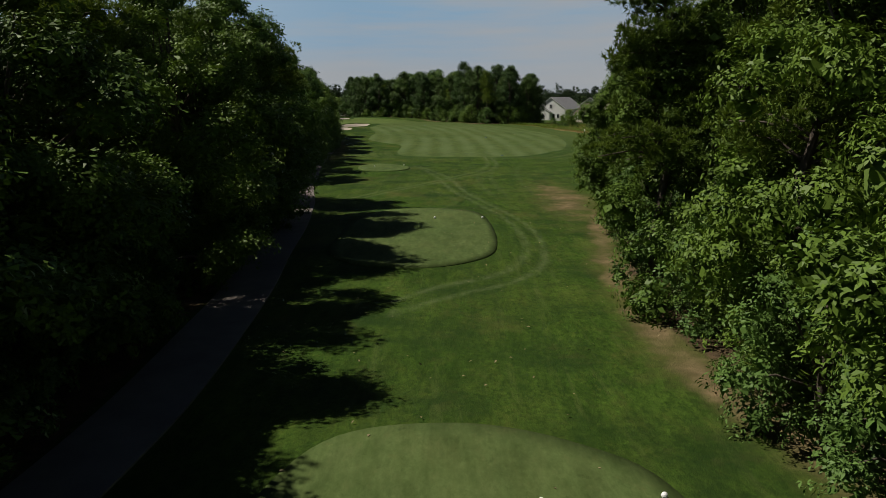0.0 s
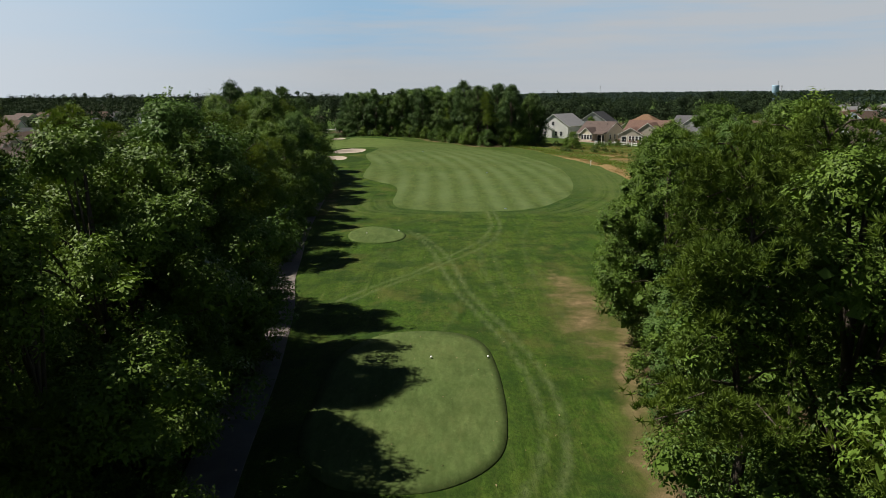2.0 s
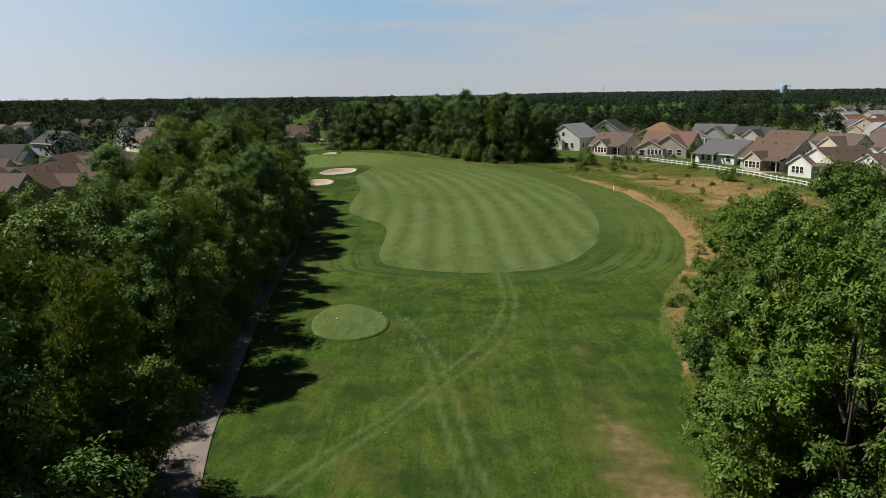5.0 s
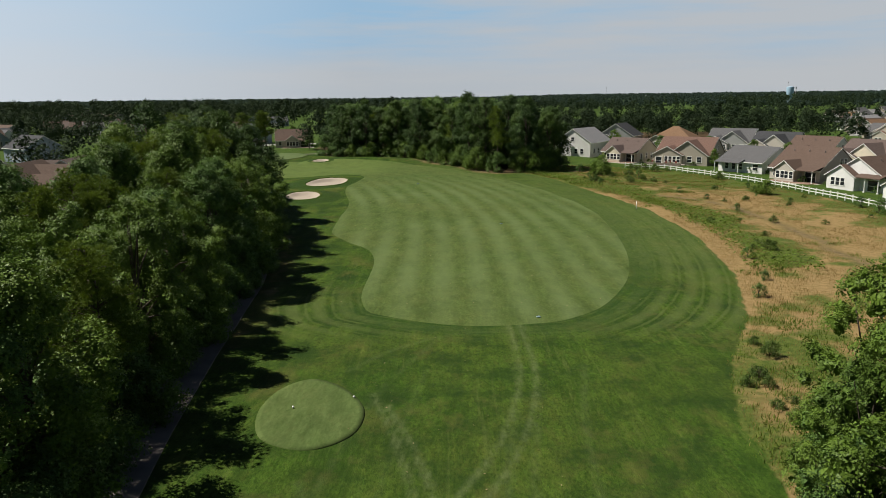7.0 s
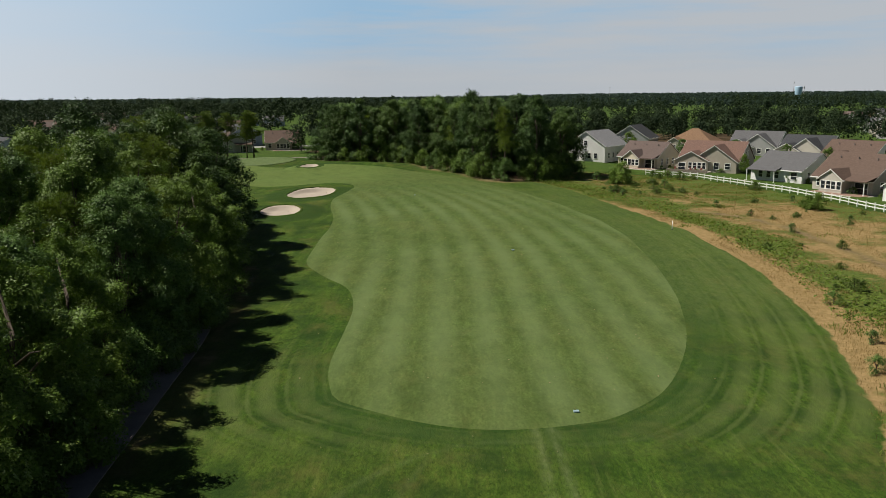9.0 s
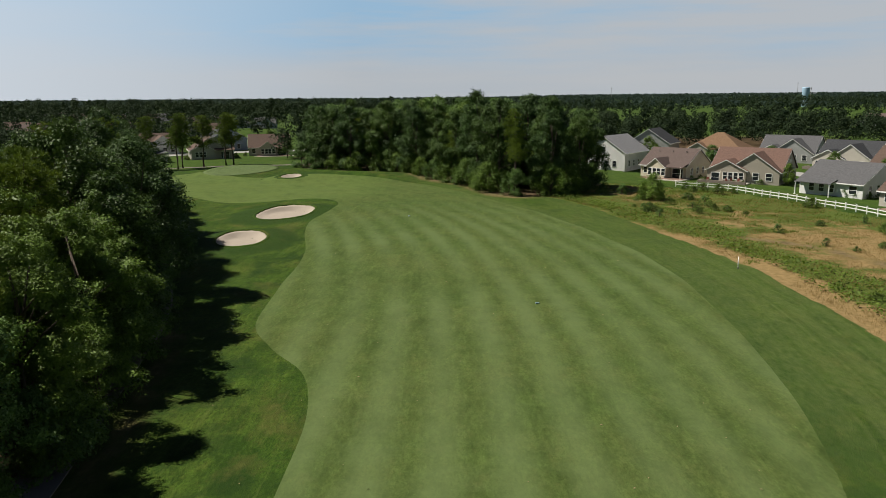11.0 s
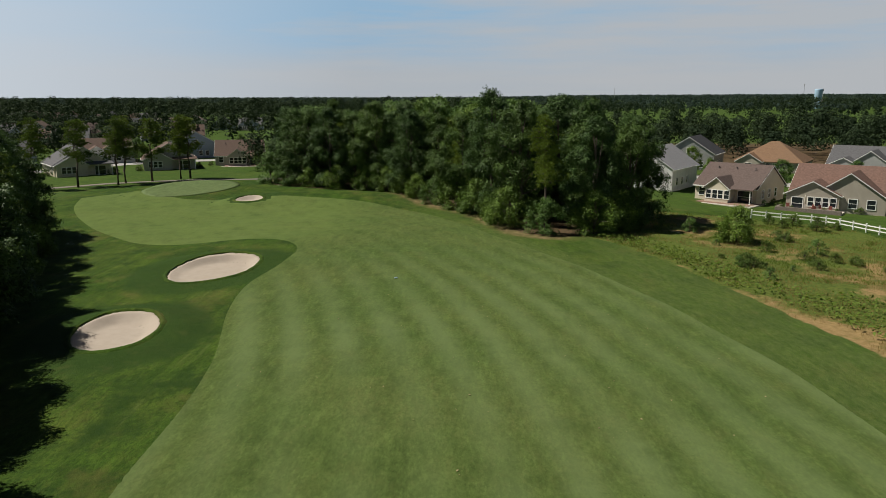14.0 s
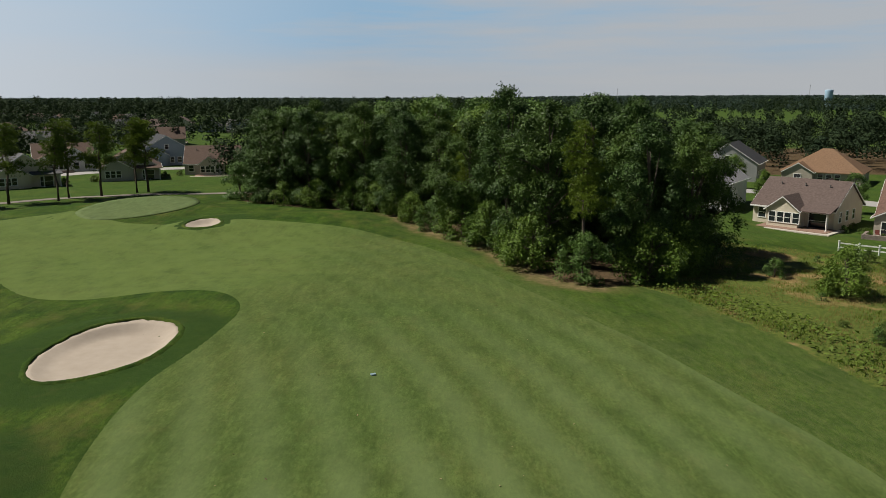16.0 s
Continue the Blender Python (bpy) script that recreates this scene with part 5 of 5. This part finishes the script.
# ---- white rail fence ----
fence = tagged(new("rail_fence"), "white vinyl two-rail fence along the back gardens", "fence")
FP = resample(FENCE, 50)
post = Geo().box(-0.075, 0.075, -0.075, 0.075, -0.3, 1.25).box(-0.1, 0.1, -0.1, 0.1, 1.25, 1.31).mesh("post", M["vinyl"])
for i, p in enumerate(FP):
    part("post", post, fence, m=pose(p[0], p[1], hz(*p)))
for a, b2 in zip(FP[:-1], FP[1:]):
    L, ang = float(np.hypot(*(b2 - a))), math.degrees(math.atan2(*(b2 - a)[::-1]))
    za, zb = hz(*a), hz(*b2)
    for hgt in (0.42, 0.95):
        rail = Geo().prism([(0, -0.03, 0), (0, 0.03, 0), (0, 0.03, 0.15), (0, -0.03, 0.15)], (L, 0, zb - za)).mesh("rail", M["vinyl"])
        part("rail", rail, fence, m=pose(a[0], a[1], za + hgt, 0, 0, ang))


# ---- far woods ----
def far_woods(name, spots, tall, wide, per, size, label, leaf="far_leaf", low=0.6, lobes=7):
    """Round-crowned trees too far off to count: each has its own height, girth and shade of green."""
    rng = np.random.default_rng(len(spots))
    spots = np.array(spots, float)
    n = len(spots)
    hgt = tall * rng.uniform(low, 1.15, n)
    girth = rng.uniform(0.7, 1.3, n) * wide
    k = np.repeat(np.arange(n), per)
    lz = rng.uniform(0.30, 0.88, (n, lobes))
    lz[:, 0] = 0.86
    la = rng.uniform(0, 2 * math.pi, (n, lobes))
    lr = girth[:, None] * rng.uniform(0.25, 0.75, (n, lobes)) * (1.15 - lz)
    size_l = girth[:, None] * rng.uniform(0.34, 0.6, (n, lobes))
    j = rng.integers(0, lobes, n * per)
    d = unit(rng.normal(0, 1, (n * per, 3)) + np.array([0, 0, 0.5]))
    z0 = height(spots[:, 0], spots[:, 1])
    p = np.stack([spots[k, 0] + np.cos(la[k, j]) * lr[k, j], spots[k, 1] + np.sin(la[k, j]) * lr[k, j], z0[k] + lz[k, j] * hgt[k]], 1)
    p = p + d * size_l[k, j][:, None] * rng.uniform(0.85, 1.05, (n * per, 1)) * np.array([1, 1, 0.8])
    p[:, 2] = np.clip(p[:, 2], z0[k] + 0.3, z0[k] + hgt[k] * 1.04)
    q = leaf_quads(p, unit(d), size, rng, 0.3, 0.8, 0.3)
    me_ = quads(name, q.reshape(-1, 3), M[leaf])
    me_.attributes.new("tint", "FLOAT", "POINT").data.foreach_set("value", np.repeat(rng.uniform(0, 1, n), per * 4).astype(np.float32))
    tagged(new(name, me_), label, "woods", kind="stuff")


wrng = random.Random(9)
built = [(o.matrix_basis.translation.x, o.matrix_basis.translation.y) for o in scene.objects if o.name.startswith("house")]


def scatter(n, fx_, clear=15.0):
    out = []
    for _ in range(n):
        x, y = fx_()
        if all(abs(x - a - 4) > clear or abs(y - b2 - 4) > clear for a, b2 in built):
            out.append((x, y))
    return out


def spaced(n, gap, fx_):
    out = []
    for _ in range(n):
        x, y = fx_()
        if all((x - a) ** 2 + (y - b2) ** 2 > gap * gap for a, b2 in out):
            out.append((x, y))
    return out


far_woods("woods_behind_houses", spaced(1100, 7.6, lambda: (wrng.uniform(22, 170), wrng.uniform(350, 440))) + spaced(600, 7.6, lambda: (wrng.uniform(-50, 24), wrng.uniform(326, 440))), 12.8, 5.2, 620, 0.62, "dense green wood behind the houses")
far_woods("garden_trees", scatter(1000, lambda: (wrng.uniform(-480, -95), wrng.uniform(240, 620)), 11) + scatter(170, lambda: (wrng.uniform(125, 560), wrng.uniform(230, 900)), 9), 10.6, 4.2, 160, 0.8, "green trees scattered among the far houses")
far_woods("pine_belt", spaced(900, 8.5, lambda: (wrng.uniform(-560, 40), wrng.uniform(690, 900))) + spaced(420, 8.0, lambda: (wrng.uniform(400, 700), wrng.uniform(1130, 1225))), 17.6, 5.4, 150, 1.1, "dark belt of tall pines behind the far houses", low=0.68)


def ring_(lo, hi):
    a, r_ = radians(wrng.uniform(-38, 38)), math.sqrt(wrng.uniform(lo * lo, hi * hi))
    return r_ * math.sin(a), r_ * math.cos(a)


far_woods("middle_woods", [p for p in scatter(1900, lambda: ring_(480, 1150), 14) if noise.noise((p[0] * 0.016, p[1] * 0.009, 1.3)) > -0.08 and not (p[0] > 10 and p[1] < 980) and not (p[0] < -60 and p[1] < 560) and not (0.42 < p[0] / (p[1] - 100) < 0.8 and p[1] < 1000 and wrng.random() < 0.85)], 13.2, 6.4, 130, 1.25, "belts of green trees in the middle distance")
far_woods("distant_woods", [ring_(1100, 2400) for _ in range(3600)], 10.6, 8.4, 44, 2.6, "unbroken dark green woods on the horizon", "hazed_leaf")
far_woods("horizon_woods", [ring_(2400, 4300) for _ in range(2600)], 11.5, 18.0, 22, 5.5, "dark woods on the far horizon", "hazed_leaf")


# ---- the dry field: tufts, weeds and shrubs ----
frng = np.random.default_rng(17)


def field_spots(n, keep):
    x, y = frng.uniform(16, 74, n), frng.uniform(76, 258, n)
    e = x - lerp(FIELD_EDGE, y)
    fxx = np.interp(y, FENCE[::-1, 1], FENCE[::-1, 0])
    ok = (e > 0.2) & (x < fxx - 1.0) & (inside(COPSE, x, y) < -0.5) & (along(TRAIL, x, y) > 0.9) & (y < 262 - 0.55 * np.maximum(0, x - 20)) & keep(x, y, e, fxx - x)
    return np.stack([x[ok], y[ok]], 1)


def clumped(x, y, scale, lo):
    return np.array([noise.noise((a * scale, b2 * scale, 3.7)) for a, b2 in zip(x, y)]) > lo


def blades(spots, per, tall, spread, width):
    k = np.repeat(np.arange(len(spots)), per)
    n = len(k)
    b2 = np.stack([spots[k, 0] + frng.normal(0, spread, n), spots[k, 1] + frng.normal(0, spread, n), np.zeros(n)], 1)
    b2[:, 2] = height(b2[:, 0], b2[:, 1]) - 0.02
    d = unit(np.stack([frng.normal(0, 0.35, n), frng.normal(0, 0.35, n), np.ones(n)], 1)) * tall * frng.uniform(0.5, 1.2, (n, 1))
    side = unit(np.stack([frng.normal(0, 1, n), frng.normal(0, 1, n), np.zeros(n)], 1)) * width
    return np.stack([b2 - side, b2 + side, b2 + d], 1).reshape(-1, 3)


straw_spots = field_spots(34000, lambda x, y, e, f: clumped(x, y, 0.16, -0.25))
tagged(new("dry_grass", quads("dry_grass", blades(straw_spots, 9, 0.26, 0.36, 0.016), M["straw"], 3)), "tufts of dry straw-coloured grass in the field", "grass", kind="stuff")
weed_spots = field_spots(9000, lambda x, y, e, f: clumped(x, y, 0.12, 0.27) | (y > 205) & clumped(x, y, 0.2, 0.0) | (y < 116) & (e < 10) & clumped(x, y, 0.25, -0.25))
tagged(new("weeds", quads("weeds", blades(weed_spots, 14, 0.36, 0.38, 0.036), M["weed_leaf"], 3)), "green weeds and tall grasses in the field", "grass", kind="stuff")
vine = field_spots(60000, lambda x, y, e, f: (e > 2.2) & (e < 9 + 2 * np.sin(y * 0.2)) & (y > 128) & (y < 200) | (e > 0.5) & (e < 6) & (y > 200))
vine_p = np.stack([vine[:, 0], vine[:, 1], height(vine[:, 0], vine[:, 1]) + frng.uniform(0.1, 0.65, len(vine))], 1)
tagged(new("brambles", quads("brambles", leaf_quads(vine_p, np.tile([0.0, 0.0, 1.0], (len(vine), 1)), 0.36, frng).reshape(-1, 3), M["bramble_leaf"])), "low leafy brambles along the mown edge", "brambles", kind="stuff")
for x, y, sc in ((37.4, 227.5, 1.0), (62.0, 193.0, 0.62), (38.6, 228.6, 0.6), (61.0, 194.0, 0.5)):
    plant(SHRUB[0], SAPLING_FAR[1], x, y, sc, trng.uniform(0, 6), SHRUB[1], "shrub", "field shrubs")
for _ in range(26):
    x, y = trng.uniform(27, 50), trng.uniform(204, 244)
    plant(SHRUB[0], trng.choice(BUSH), x, y, trng.uniform(0.3, 0.8), trng.uniform(0, 6), SHRUB[1], "shrub", "field shrubs")
for x, y, sc in ( (62.5, 220, 0.8), (56.1, 239.3, 0.6), (53, 238.2, 0.9), (51.3, 242, 0.8), (48.3, 243.5, 0.7), (69.6, 168.4, 1.0), (71.0, 176.5, 0.7), (64, 223.8, 0.6),
                 (39.9, 139.7, 0.7), (49.8, 161.2, 0.5), (48.8, 173, 0.5), (35.6, 135, 0.5), (66, 150, 0.9), (44, 150, 0.4), (40, 160, 0.45), (55, 185, 0.5), (46, 195, 0.5), (30, 118, 0.5), (33, 124, 0.4)):
    plant(SHRUB[0], trng.choice(BUSH), x, y, sc, trng.uniform(0, 6), SHRUB[1], "shrub", "field shrubs")
for _ in range(22):
    x, y = trng.uniform(18.5, 29), trng.uniform(86, 104)
    if x > float(lerp(FIELD_EDGE, y)) + 0.6:
        plant(SHRUB[0], trng.choice(BUSH[:2]), x, y, trng.uniform(0.25, 0.7), trng.uniform(0, 6), SHRUB[1], "shrub", "field shrubs")
for _ in range(40):
    p = field_spots(40, lambda x, y, e, f: e > 3)
    if len(p):
        plant(SHRUB[0], trng.choice(BUSH), p[0][0], p[0][1], trng.uniform(0.2, 0.5), trng.uniform(0, 6), SHRUB[1], "shrub", "field shrubs")

# gardens: shrubs along house fronts, and trees between the houses
for hx, hy, tn, n, w in ((47.2, 273.7, -41.9, 3, 12), (59.2, 262, -37, 4, 15), (69.6, 240.4, -58, 4, 12), (74.6, 221.6, -64, 4, 13), (79.6, 203.6, -68, 3, 12), (81, 185.6, -74, 3, 13), (83, 167.6, -78, 3, 13), (-64.5, 341, 12, 5, 13), (-79, 327, 22, 5, 13), (-94, 311, 38, 5, 13)):
    for i in range(n):
        m_ = pose(hx, hy, 0, 0, 0, tn) @ Vector((trng.choice([-1.2, w + 1.0, w * trng.uniform(0.7, 1.0)]), trng.uniform(-2.0, 5.0), 0))
        plant(GARDEN[0], trng.choice(BUSH), m_.x, m_.y, trng.uniform(0.35, 0.75), trng.uniform(0, 6), GARDEN[1], "shrub", "garden shrubs")
for x, y, sc in ((66.5, 282, 0.42), (72.5, 252, 0.3), (87, 262, 0.4), (88, 243, 0.42), (55, 290, 0.4), (93, 228, 0.4), (95, 208, 0.38), (81, 281, 0.4), (60, 318, 0.45), (-50, 332, 0.4), (-90, 350, 0.45), (-60, 352, 0.5)):
    plant("garden_tree", trng.choice(LOW), x, y, sc, trng.uniform(0, 6), "small round-crowned green garden tree between houses", "tree", "garden trees")

# ---- things of the golf course ----
def stake(x, y, tall=1.3):
    st = tagged(new("marker_stake"), "slim white boundary stake with a dark foot", "stake", "boundary stakes")
    st.matrix_basis = pose(x, y, hz(x, y))
    part("shaft", Geo().tube([(0, 0, -0.2), (0, 0, tall)], [0.055, 0.05], 8).mesh("shaft", M["ball"], True), st)
    part("foot", Geo().tube([(0, 0, -0.1), (0, 0, 0.16)], [0.075, 0.07], 8).mesh("foot", M["vent"], True), st)


stake(32.1, 172.5)
stake(75.2, 147.5)


def yardage(x, y, turn):
    yd = tagged(new("yardage_plate"), "small pale blue distance plate set in the fairway turf", "yardage plate", "yardage plates")
    yd.matrix_basis = pose(x, y, hz(x, y) + 0.055, 0, 0, turn)
    part("plate", Geo().prism([(-0.14, -0.11, 0), (0.14, -0.11, 0), (0.14, 0.11, 0), (-0.14, 0.11, 0)], (0, 0, 0.05)).mesh("plate", M["blue_plastic"]), yd)
    part("rim", Geo().box(-0.16, 0.16, -0.13, -0.11, -0.02, 0.06).box(-0.16, 0.16, 0.11, 0.13, -0.02, 0.06).box(-0.16, -0.14, -0.11, 0.11, -0.02, 0.06).box(0.14, 0.16, -0.11, 0.11, -0.02, 0.06).mesh("rim", M["blue_plastic"]), yd)


yardage(8.7, 111.6, 5)
yardage(8.9, 158.6, 10)
yardage(-4.9, 203.5, 20)


def sphere(r):
    bm = bmesh.new()
    bmesh.ops.create_icosphere(bm, subdivisions=2, radius=r)
    me_ = bpy.data.meshes.new("knob")
    bm.to_mesh(me_)
    bm.free()
    me_.materials.append(M["ball"])
    return me_


knob, spike = sphere(0.075), Geo().tube([(0, 0, -0.12), (0, 0, 0.04)], [0.012, 0.02], 6).mesh("spike", M["steel"])
for x, y in ((2.0, 14.2), (4.6, 14.4), (-4.9, 94.0), (-8.4, 92.5), (-0.6, 51.4), (2.7, 51.4)):
    mk_ = tagged(new("tee_marker"), "small white ball tee marker on the tee turf", "tee marker", "tee markers")
    mk_.matrix_basis = pose(x, y, hz(x, y) + 0.13)
    part("knob", knob, mk_)
    part("spike", spike, mk_)

# fallen leaves scattered over the rough by the tees
lx, ly = frng.uniform(-6, 8, 260), frng.uniform(12, 110, 260)
lp = np.stack([lx, ly, height(lx, ly) + 0.07], 1)
tagged(new("fallen_leaves", quads("fallen_leaves", leaf_quads(lp, np.tile([0.0, 0.0, 1.0], (260, 1)), 0.10, frng).reshape(-1, 3), M["dead_leaf"])), "dry fallen leaves scattered over the grass", "leaves", kind="stuff")

# ---- far landmarks ----
tower = tagged(new("water_tower"), "pale blue water tower above the horizon woods", "water tower")
tower.matrix_basis = pose(543, 1262, 0)
part("tank", Geo().tube([(0, 0, 12), (0, 0, 15), (0, 0, 27.6), (0, 0, 28.8), (0, 0, 29.2)], [4.0, 5.0, 5.7, 5.5, 2], 24).mesh("tank", M["tower"], True), tower)
part("shaft", Geo().tube([(0, 0, -2), (0, 0, 3), (0, 0, 13)], [5.4, 4.2, 4.0], 20).mesh("shaft", M["tower"], True), tower)
for x, y, tall in ((520, 2540, 44), (592, 1350, 30), (1000, 2300, 52)):
    mast = tagged(new("radio_mast"), "thin grey lattice mast over the far woods", "mast", "masts")
    mast.matrix_basis = pose(x, y, 0)
    part("pole", Geo().tube([(0, 0, -1), (0, 0, tall)], [0.7, 0.35], 6).mesh("pole", M["steel"]), mast)
    part("antenna", Geo().box(-0.8, 0.8, -0.8, 0.8, tall - 4, tall - 1).mesh("antenna", M["steel"]), mast)

post_ = tagged(new("wooden_post"), "short brown wooden post beside the cart path", "post")
post_.matrix_basis = pose(-12.7, 56.6, hz(-12.7, 56.6))
part("upright", Geo().box(-0.08, 0.08, -0.08, 0.08, -0.2, 1.15).mesh("upright", M["bark"]), post_)
part("cap", Geo().box(-0.1, 0.1, -0.1, 0.1, 1.15, 1.22).mesh("cap", M["bark"]), post_)
for x, y, sc in ((-13.2, 58.5, 0.6), (-13.6, 55.0, 0.5), (-14.6, 60.0, 0.7)):
    plant("verge_shrub", BUSH[0], x, y, sc, 1.0, "yellow-green shrub on the verge of the path", "shrub", "verge shrubs")

STREET = spline([(106, 136), (100, 180), (97, 205), (94, 228), (90, 252), (83, 282), (70, 302), (54, 320), (38, 334)], 6, False)
tagged(new("street", ribbon("street", STREET, 7.0, M["street"], 0.07)), "pale grey residential street between the houses", "street", kind="structure")
STREET_W = spline([(-88, 120), (-90, 160), (-91, 200), (-96, 235), (-110, 265), (-118, 290), (-108, 318), (-92, 345), (-66, 362), (-40, 366)], 6, False)
tagged(new("street", ribbon("street", STREET_W, 7.0, M["street"], 0.07)), "pale grey residential street between the houses", "street", kind="structure")
# pale scraps lying on the fairway
lx, ly = frng.uniform(-14, 20, 170), frng.uniform(112, 226, 170)
lp = np.stack([lx, ly, height(lx, ly) + 0.075], 1)
tagged(new("fairway_scraps", quads("fairway_scraps", leaf_quads(lp, np.tile([0.0, 0.0, 1.0], (170, 1)), 0.12, frng).reshape(-1, 3), M["dead_leaf"])), "small pale leaf scraps on the fairway", "leaves", kind="stuff")

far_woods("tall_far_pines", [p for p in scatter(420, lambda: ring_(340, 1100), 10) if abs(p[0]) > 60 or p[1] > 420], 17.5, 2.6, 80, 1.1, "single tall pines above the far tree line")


# ---- garden furniture and parked cars ----
def chair_parts():
    seat = Geo().box(-0.26, 0.26, -0.26, 0.26, 0.40, 0.46).mesh("seat", M["cushion"])
    back = Geo().prism([(-0.26, 0.22, 0.46), (0.26, 0.22, 0.46), (0.26, 0.34, 0.98), (-0.26, 0.34, 0.98)], (0, 0.05, 0)).mesh("backrest", M["cushion"])
    leg = Geo().tube([(0, 0, 0), (0, 0, 0.42)], [0.022, 0.028], 6).mesh("leg", M["vent"])
    return seat, back, leg


M["cushion"] = plain("faded_red_cushion", (0.22, 0.075, 0.06), 0.8, 0.2, vary=0.3, scale=8)
M["canvas"] = plain("cream_canvas", (0.55, 0.5, 0.42), 0.85, 0.2, vary=0.2, scale=8)
SEAT, BACK, LEG = chair_parts()


def patio_chair(m):
    ch = tagged(new("patio_chair"), "dark metal patio chair with a faded red cushion", "chair", "terrace chairs")
    ch.matrix_basis = m
    part("seat", SEAT, ch)
    part("backrest", BACK, ch)
    for x, y in ((-0.22, -0.22), (0.22, -0.22), (-0.22, 0.22), (0.22, 0.22)):
        part("leg", LEG, ch, m=pose(x, y, 0))


def on_terrace(hx, hy, turn, x, y, z, rz):
    return pose(hx, hy, hz(hx, hy) - 0.05, 0, 0, turn) @ pose(x, y, z, 0, 0, rz)


for x, y, rz in ((0.8, -3.0, 20), (4.3, -2.6, -60), (5.9, -2.6, 60), (5.1, -3.7, 170), (7.4, -3.2, 10)):
    patio_chair(on_terrace(59.2, 262.0, -37, x, y, 0.3, rz))
table = tagged(new("patio_table"), "round dark metal patio table on the terrace", "table")
table.matrix_basis = on_terrace(59.2, 262.0, -37, 5.1, -2.7, 0.3, 0)
part("tabletop", Geo().tube([(0, 0, 0.70), (0, 0, 0.74)], [0.55, 0.55], 20).mesh("tabletop", M["vent"]), table)
part("pedestal", Geo().tube([(0, 0, 0), (0, 0, 0.05), (0, 0, 0.1), (0, 0, 0.7)], [0.3, 0.28, 0.05, 0.05], 12).mesh("pedestal", M["vent"]), table)
brolly = tagged(new("garden_umbrella"), "closed cream canvas garden umbrella beside the patio door", "umbrella")
brolly.matrix_basis = on_terrace(59.2, 262.0, -37, 3.2, -2.0, 0.3, 0)
part("pole", Geo().tube([(0, 0, 0), (0, 0, 2.5)], [0.03, 0.025], 8).mesh("pole", M["steel"]), brolly)
part("canopy", Geo().tube([(0, 0, 0.9), (0, 0, 1.1), (0, 0, 2.0), (0, 0, 2.45)], [0.10, 0.20, 0.12, 0.03], 10).mesh("canopy", M["canvas"], True), brolly)
part("base", Geo().tube([(0, 0, 0), (0, 0, 0.1)], [0.28, 0.25], 14).mesh("base", M["vent"]), brolly)
for x in (0.0, 1.6, 6.6, 8.6):
    tub = tagged(new("flower_tub"), "round clay tub with leafy plants on the terrace", "planter", "flower tubs")
    tub.matrix_basis = on_terrace(59.2, 262.0, -37, x, -3.9, 0.3, 0)
    part("pot", Geo().tube([(0, 0, 0), (0, 0, 0.35), (0, 0, 0.4)], [0.18, 0.25, 0.27], 14).mesh("pot", M["deck"], True), tub)
    part("plant", BUSH[1][1], tub, m=pose(0, 0, 0.3) @ Matrix.Diagonal((0.2, 0.2, 0.25, 1)))


def car(x, y, turn, paint, label):
    c_ = tagged(new("parked_car"), label, "car", "parked cars")
    c_.matrix_basis = pose(x, y, hz(x, y) + 0.07, 0, 0, turn)
    prof = [(-2.2, 0.32), (2.2, 0.32), (2.25, 0.7), (1.2, 0.92), (0.5, 1.42), (-1.2, 1.46), (-2.0, 0.98), (-2.25, 0.85)]
    part("body", Geo().prism([(px, -0.86, pz) for px, pz in prof], (0, 1.72, 0)).mesh("body", paint), c_)
    for sy in (-0.88, 0.87):
        part("side_window", Geo().prism([(0.95, sy, 0.98), (0.42, sy, 1.34), (-1.1, sy, 1.37), (-1.6, sy, 1.0)], (0, 0.012, 0)).mesh("side_window", M["pane"]), c_)
    part("windscreen", Geo().prism([(1.16, -0.7, 0.97), (0.55, -0.66, 1.40), (0.55, 0.66, 1.40), (1.16, 0.7, 0.97)], (0.02, 0, 0.02)).mesh("windscreen", M["pane"]), c_)
    for wx in (-1.35, 1.35):
        for wy in (-0.9, 0.72):
            wh = part("wheel", Geo().tube([(0, 0, 0), (0, 0.18, 0)], [0.33, 0.33], 16).mesh("wheel", M["vent"]), c_, m=pose(wx, wy, 0.33))
            part("rim", Geo().tube([(0, -0.01, 0), (0, 0.19, 0)], [0.2, 0.2], 12).mesh("rim", M["steel"]), wh)


car(92.6, 242, 75, M["ball"], "white saloon car parked on the street")
car(99.5, 196, 80, M["ball"], "white saloon car parked on the street")
car(-97, 338, 50, M["steel"], "grey saloon car parked on the street")
